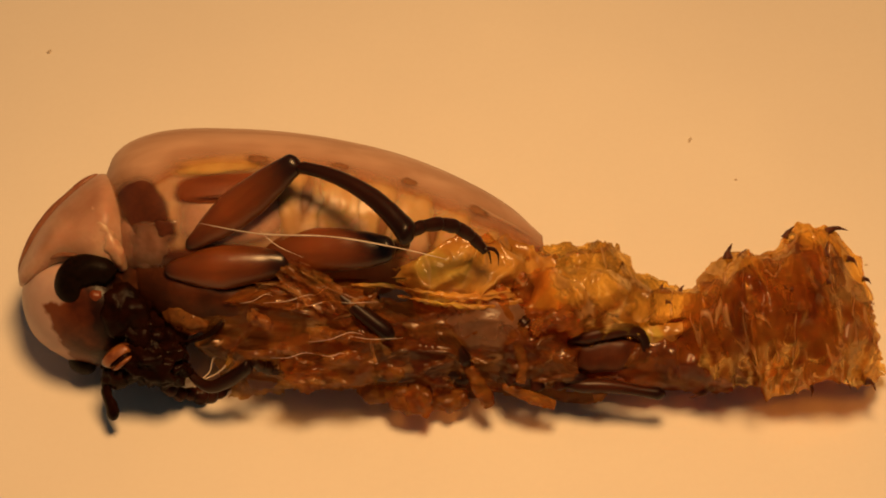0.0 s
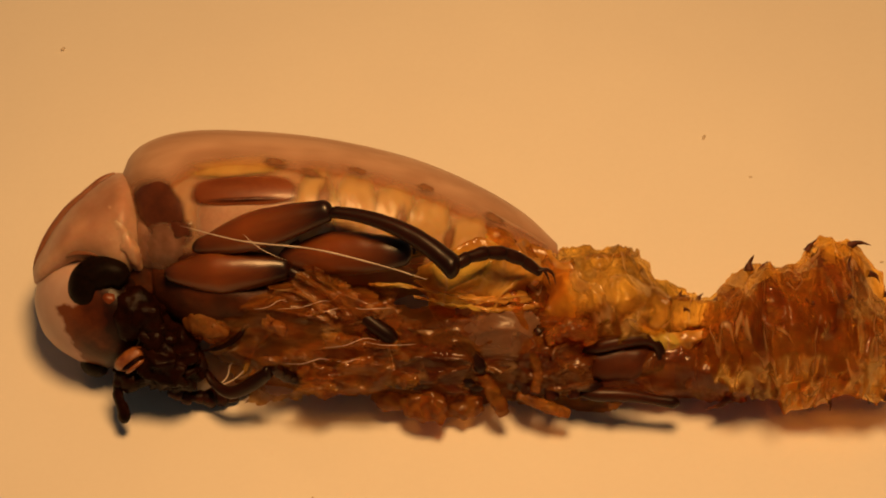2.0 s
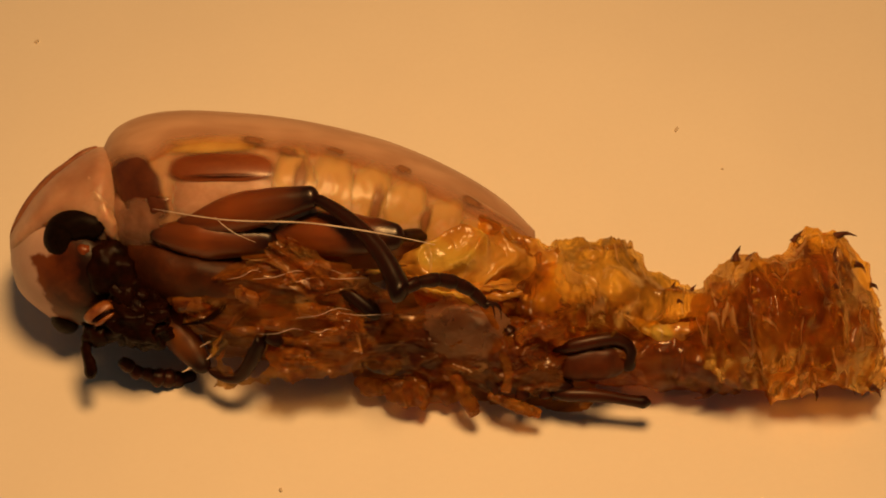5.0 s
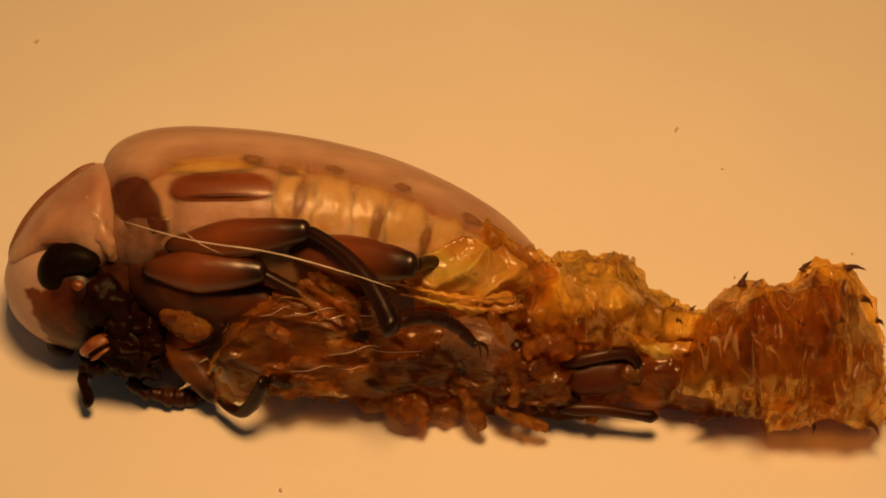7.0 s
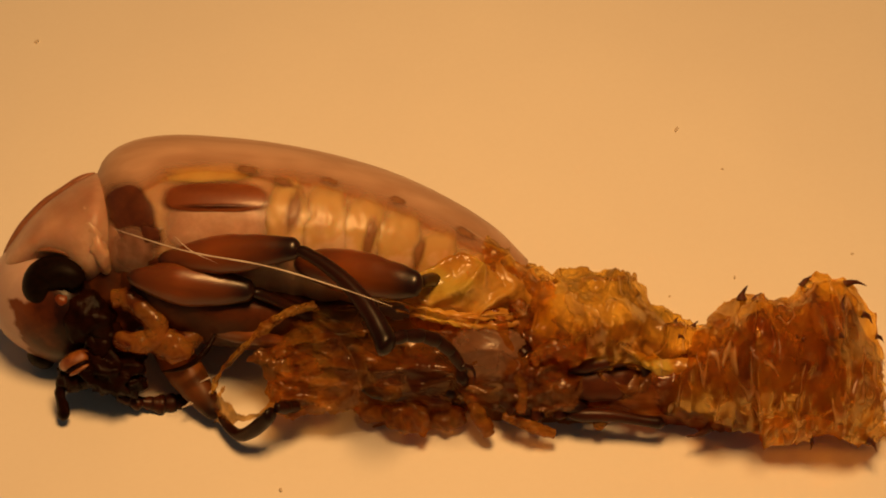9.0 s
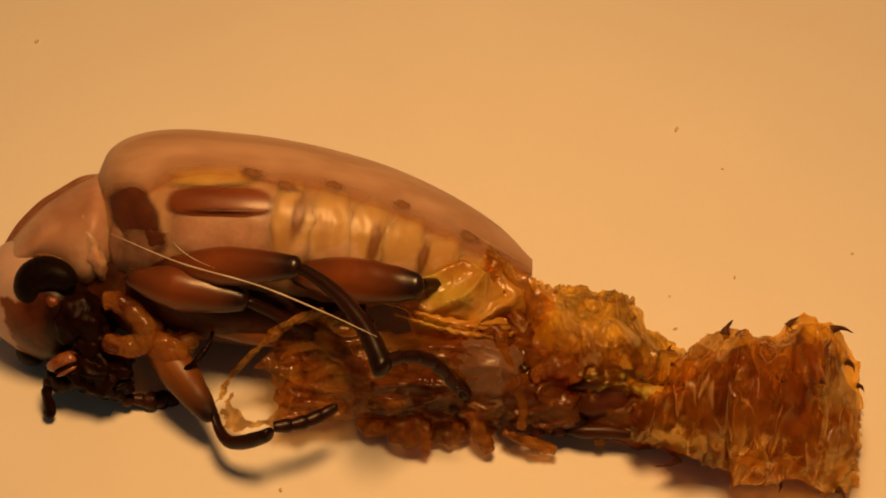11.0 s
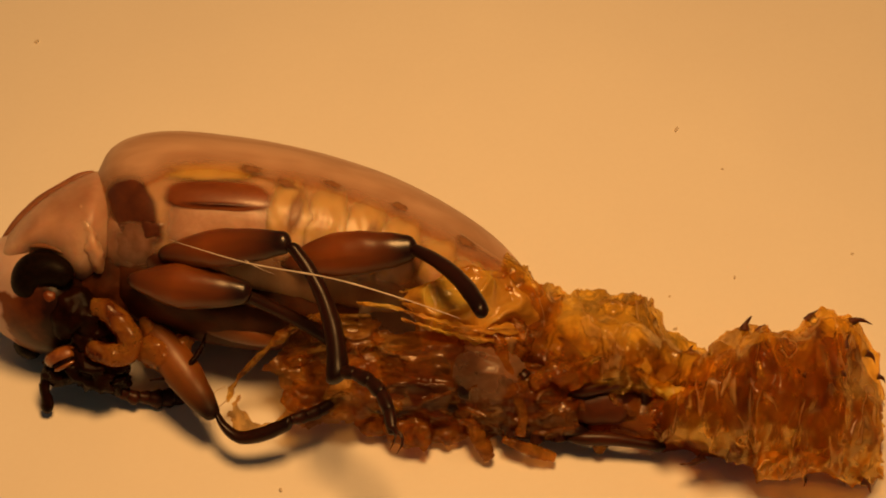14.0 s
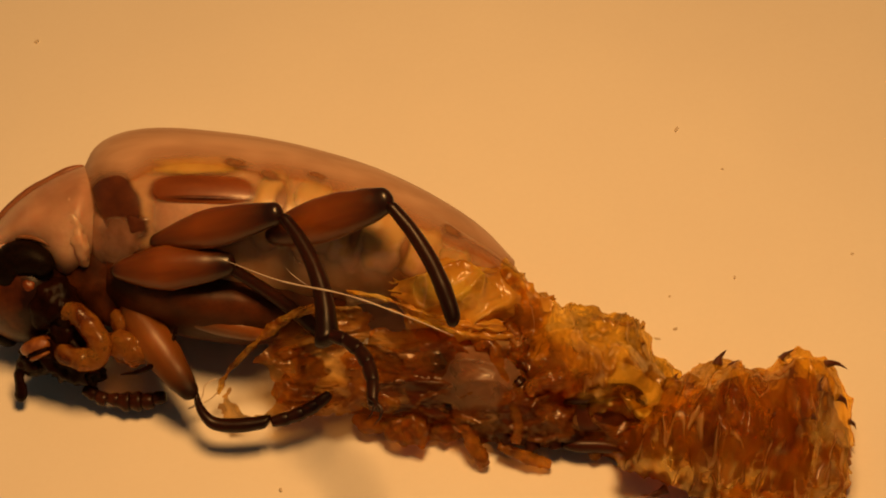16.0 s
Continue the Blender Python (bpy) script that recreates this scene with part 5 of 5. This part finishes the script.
        return blend([(0, 0), (2, 15), (3.5, 0), (5, 18), (7.5, 52), (9, 66), (11.5, 86), (14.5, 100), (14.8, 90), (15, 125), (16, 100)], t)[0]

    def waist_pose(t):
        x, y = blend(waist, t)
        tx, ty = blend(tail, t)[:2]
        turn = math.degrees(math.atan2(y - ty, tx - x)) - math.degrees(math.atan2(488 - 522, 1328 - 1115))
        return spot(x, y, 0.25 * lift(t), turn * 0.8)

    def skin_pose(t):
        return spot(*blend(waist, t), 0) @ Matrix.Translation(at(1115, 600) - at(1115, 488))

    walk(beetle, [(t, drift(t) @ body_pose(t)) for t in times])
    walk(skin, [(t, drift(t) @ skin_pose(t)) for t in times])

    def key(name, root, place):
        """Keys a part from its pose in the close-up space."""
        walk(PARTS[name], [(t, root(t).inverted() @ place(t)) for t in times])

    def neck_pose(t):
        ex, ey, roll = blend(eye, t)
        nx, ny = blend(notch, t)
        a = math.degrees(math.atan2(nx - ex, ey - ny)) - 18.3
        return spot(nx, ny, 0, -0.5 * a + 0.3 * blend(body, t)[2], blend(body, t)[3])

    def head_pose(t):
        ex, ey, roll = blend(eye, t)
        nx, ny = blend(notch, t)
        a = math.degrees(math.atan2(nx - ex, ey - ny)) - 18.3
        return spot(ex, ey, 100 + 1.4 * max(0, roll), -0.6 * a, roll)

    key("pronotum", body_pose, neck_pose)
    key("head", body_pose, head_pose)
    key("feeler", body_pose, lambda t: spot(blend(soft, t)[0], blend(soft, t)[1], 0, -blend(soft, t)[2]))
    key("hip", body_pose, lambda t: spot(*blend(base, t), 0))

    def reach(x1, y1, w1, x2, y2, length, sign=-1):
        """The pose of a rigid segment from one joint towards the next, and the depth that it ends at."""
        d = math.hypot(x2 - x1, y2 - y1)
        dw = sign * math.sqrt(max(0.0, length * length - d * d))
        a = Vector(((x2 - x1), -(y2 - y1), dw)).normalized()
        z = (Vector((0, 0, 1)) - a * a.z).normalized()
        m = Matrix((a, z.cross(a), z)).transposed().to_4x4()
        return Matrix.Translation(at(x1, y1, w1)) @ m, w1 + dw

    def keyed_leg(rows, names, lengths, w0, signs):
        made = [[] for _ in names]
        for t in times:
            v, w = blend(rows, t), w0(t) if callable(w0) else w0
            for k, (name, length) in enumerate(zip(names, lengths)):
                m, w = reach(v[2 * k], v[2 * k + 1], w, v[2 * k + 2], v[2 * k + 3], length, signs[k](t) if callable(signs[k]) else signs[k])
                made[k].append((t, body_pose(t).inverted() @ m))
        for name, rows_made in zip(names, made):
            walk(PARTS[name], rows_made)

    keyed_leg(mid, ("mid_femur", "mid_tibia", "mid_tarsus"), (255, 242, 165), 150, (1, 1, lambda t: blend([(0, -1), (12.5, -1), (13, 1)], t)[0]))
    keyed_leg(front, ("front_femur", "front_tibia"), (216, 225), lambda t: blend([(0, 142), (7.5, 145), (8.5, 156)], t)[0], (0.3, lambda t: blend([(0, -1), (7.5, -1), (8.5, -0.6), (16, -0.6)], t)[0]))
    keyed_leg(rear, ("hind_femur", "hind_tibia"), (240, 230), lambda t: blend([(0, 136), (7.5, 140), (14.5, 142), (15, 172)], t)[0], (1, lambda t: blend([(0, -1), (12.5, -1), (13, 1)], t)[0]))
    keyed_leg(far, ("far_femur", "far_tibia", "far_tarsus"), (210, 136, 108), lambda t: blend([(0, 25), (9, 20), (11.5, 86)], t)[0], (1, 1, -1))
    keyed_leg(feel, ("antenna",), (140,), 40, (-1,))
    for name, rows, length, w0 in (("thread", thread, 430, 216), ("fine_thread", [(r[0], r[1] + 110, r[2] + 14, r[1] + 180, r[2] + 60) for r in thread], 90, 218)):
        walk(PARTS[name], [(t, skin_pose(t).inverted() @ reach(*blend(rows, t)[:2], w0, *blend(rows, t)[2:], length, 1)[0]) for t in times])

    def between(a, b, p, pa, pb):
        """A pose halfway between two moving bodies, for the point p."""
        u, v = a @ (p - pa), b @ (p - pb)
        return Matrix.Translation((u + v) / 2) @ a.to_quaternion().slerp(b.to_quaternion(), 0.5).to_matrix().to_4x4()

    key("waist", skin_pose, waist_pose)
    def resting(low, w0):
        """How far to shift a piece towards the lens so that its lowest rim, at height low of the field and depth w0, all but lies on the paper."""
        return (-122 + (low - 441) * math.sin(radians(TILT))) / math.cos(radians(TILT)) - w0

    key("tail", skin_pose, lambda t: spot(*blend(tail, t)[:2], resting(253 + blend(tail, t)[1], 48), blend(tail, t)[2]))
    key("collar", skin_pose, lambda t: between(body_pose(t), waist_pose(t), at(820, 480), centre, at(1115, 488)))
    key("hind", skin_pose, lambda t: spot(*blend(hind, t), 0.25 * resting(85 + blend(hind, t)[1], 85)))
    key("belly", skin_pose, lambda t: spot(*blend(belly, t), 0.7 * resting(80 + blend(belly, t)[1], 60)))
    key("flap", skin_pose, lambda t: spot(*blend(flap, t)[:2], 0))
    raised = [(0, 0), (3, 0), (3.5, 75), (4, 45), (4.5, 22), (5, 10), (7.5, 0), (14.5, 0), (14.8, 60), (15, 0), (16, 0)]
    key("cover", skin_pose, lambda t: spot(*blend(cover, t), blend(raised, t)[0] - 0.9 * blend(fold, t)[0], 0, 0, blend(fold, t)[0]))


motions()
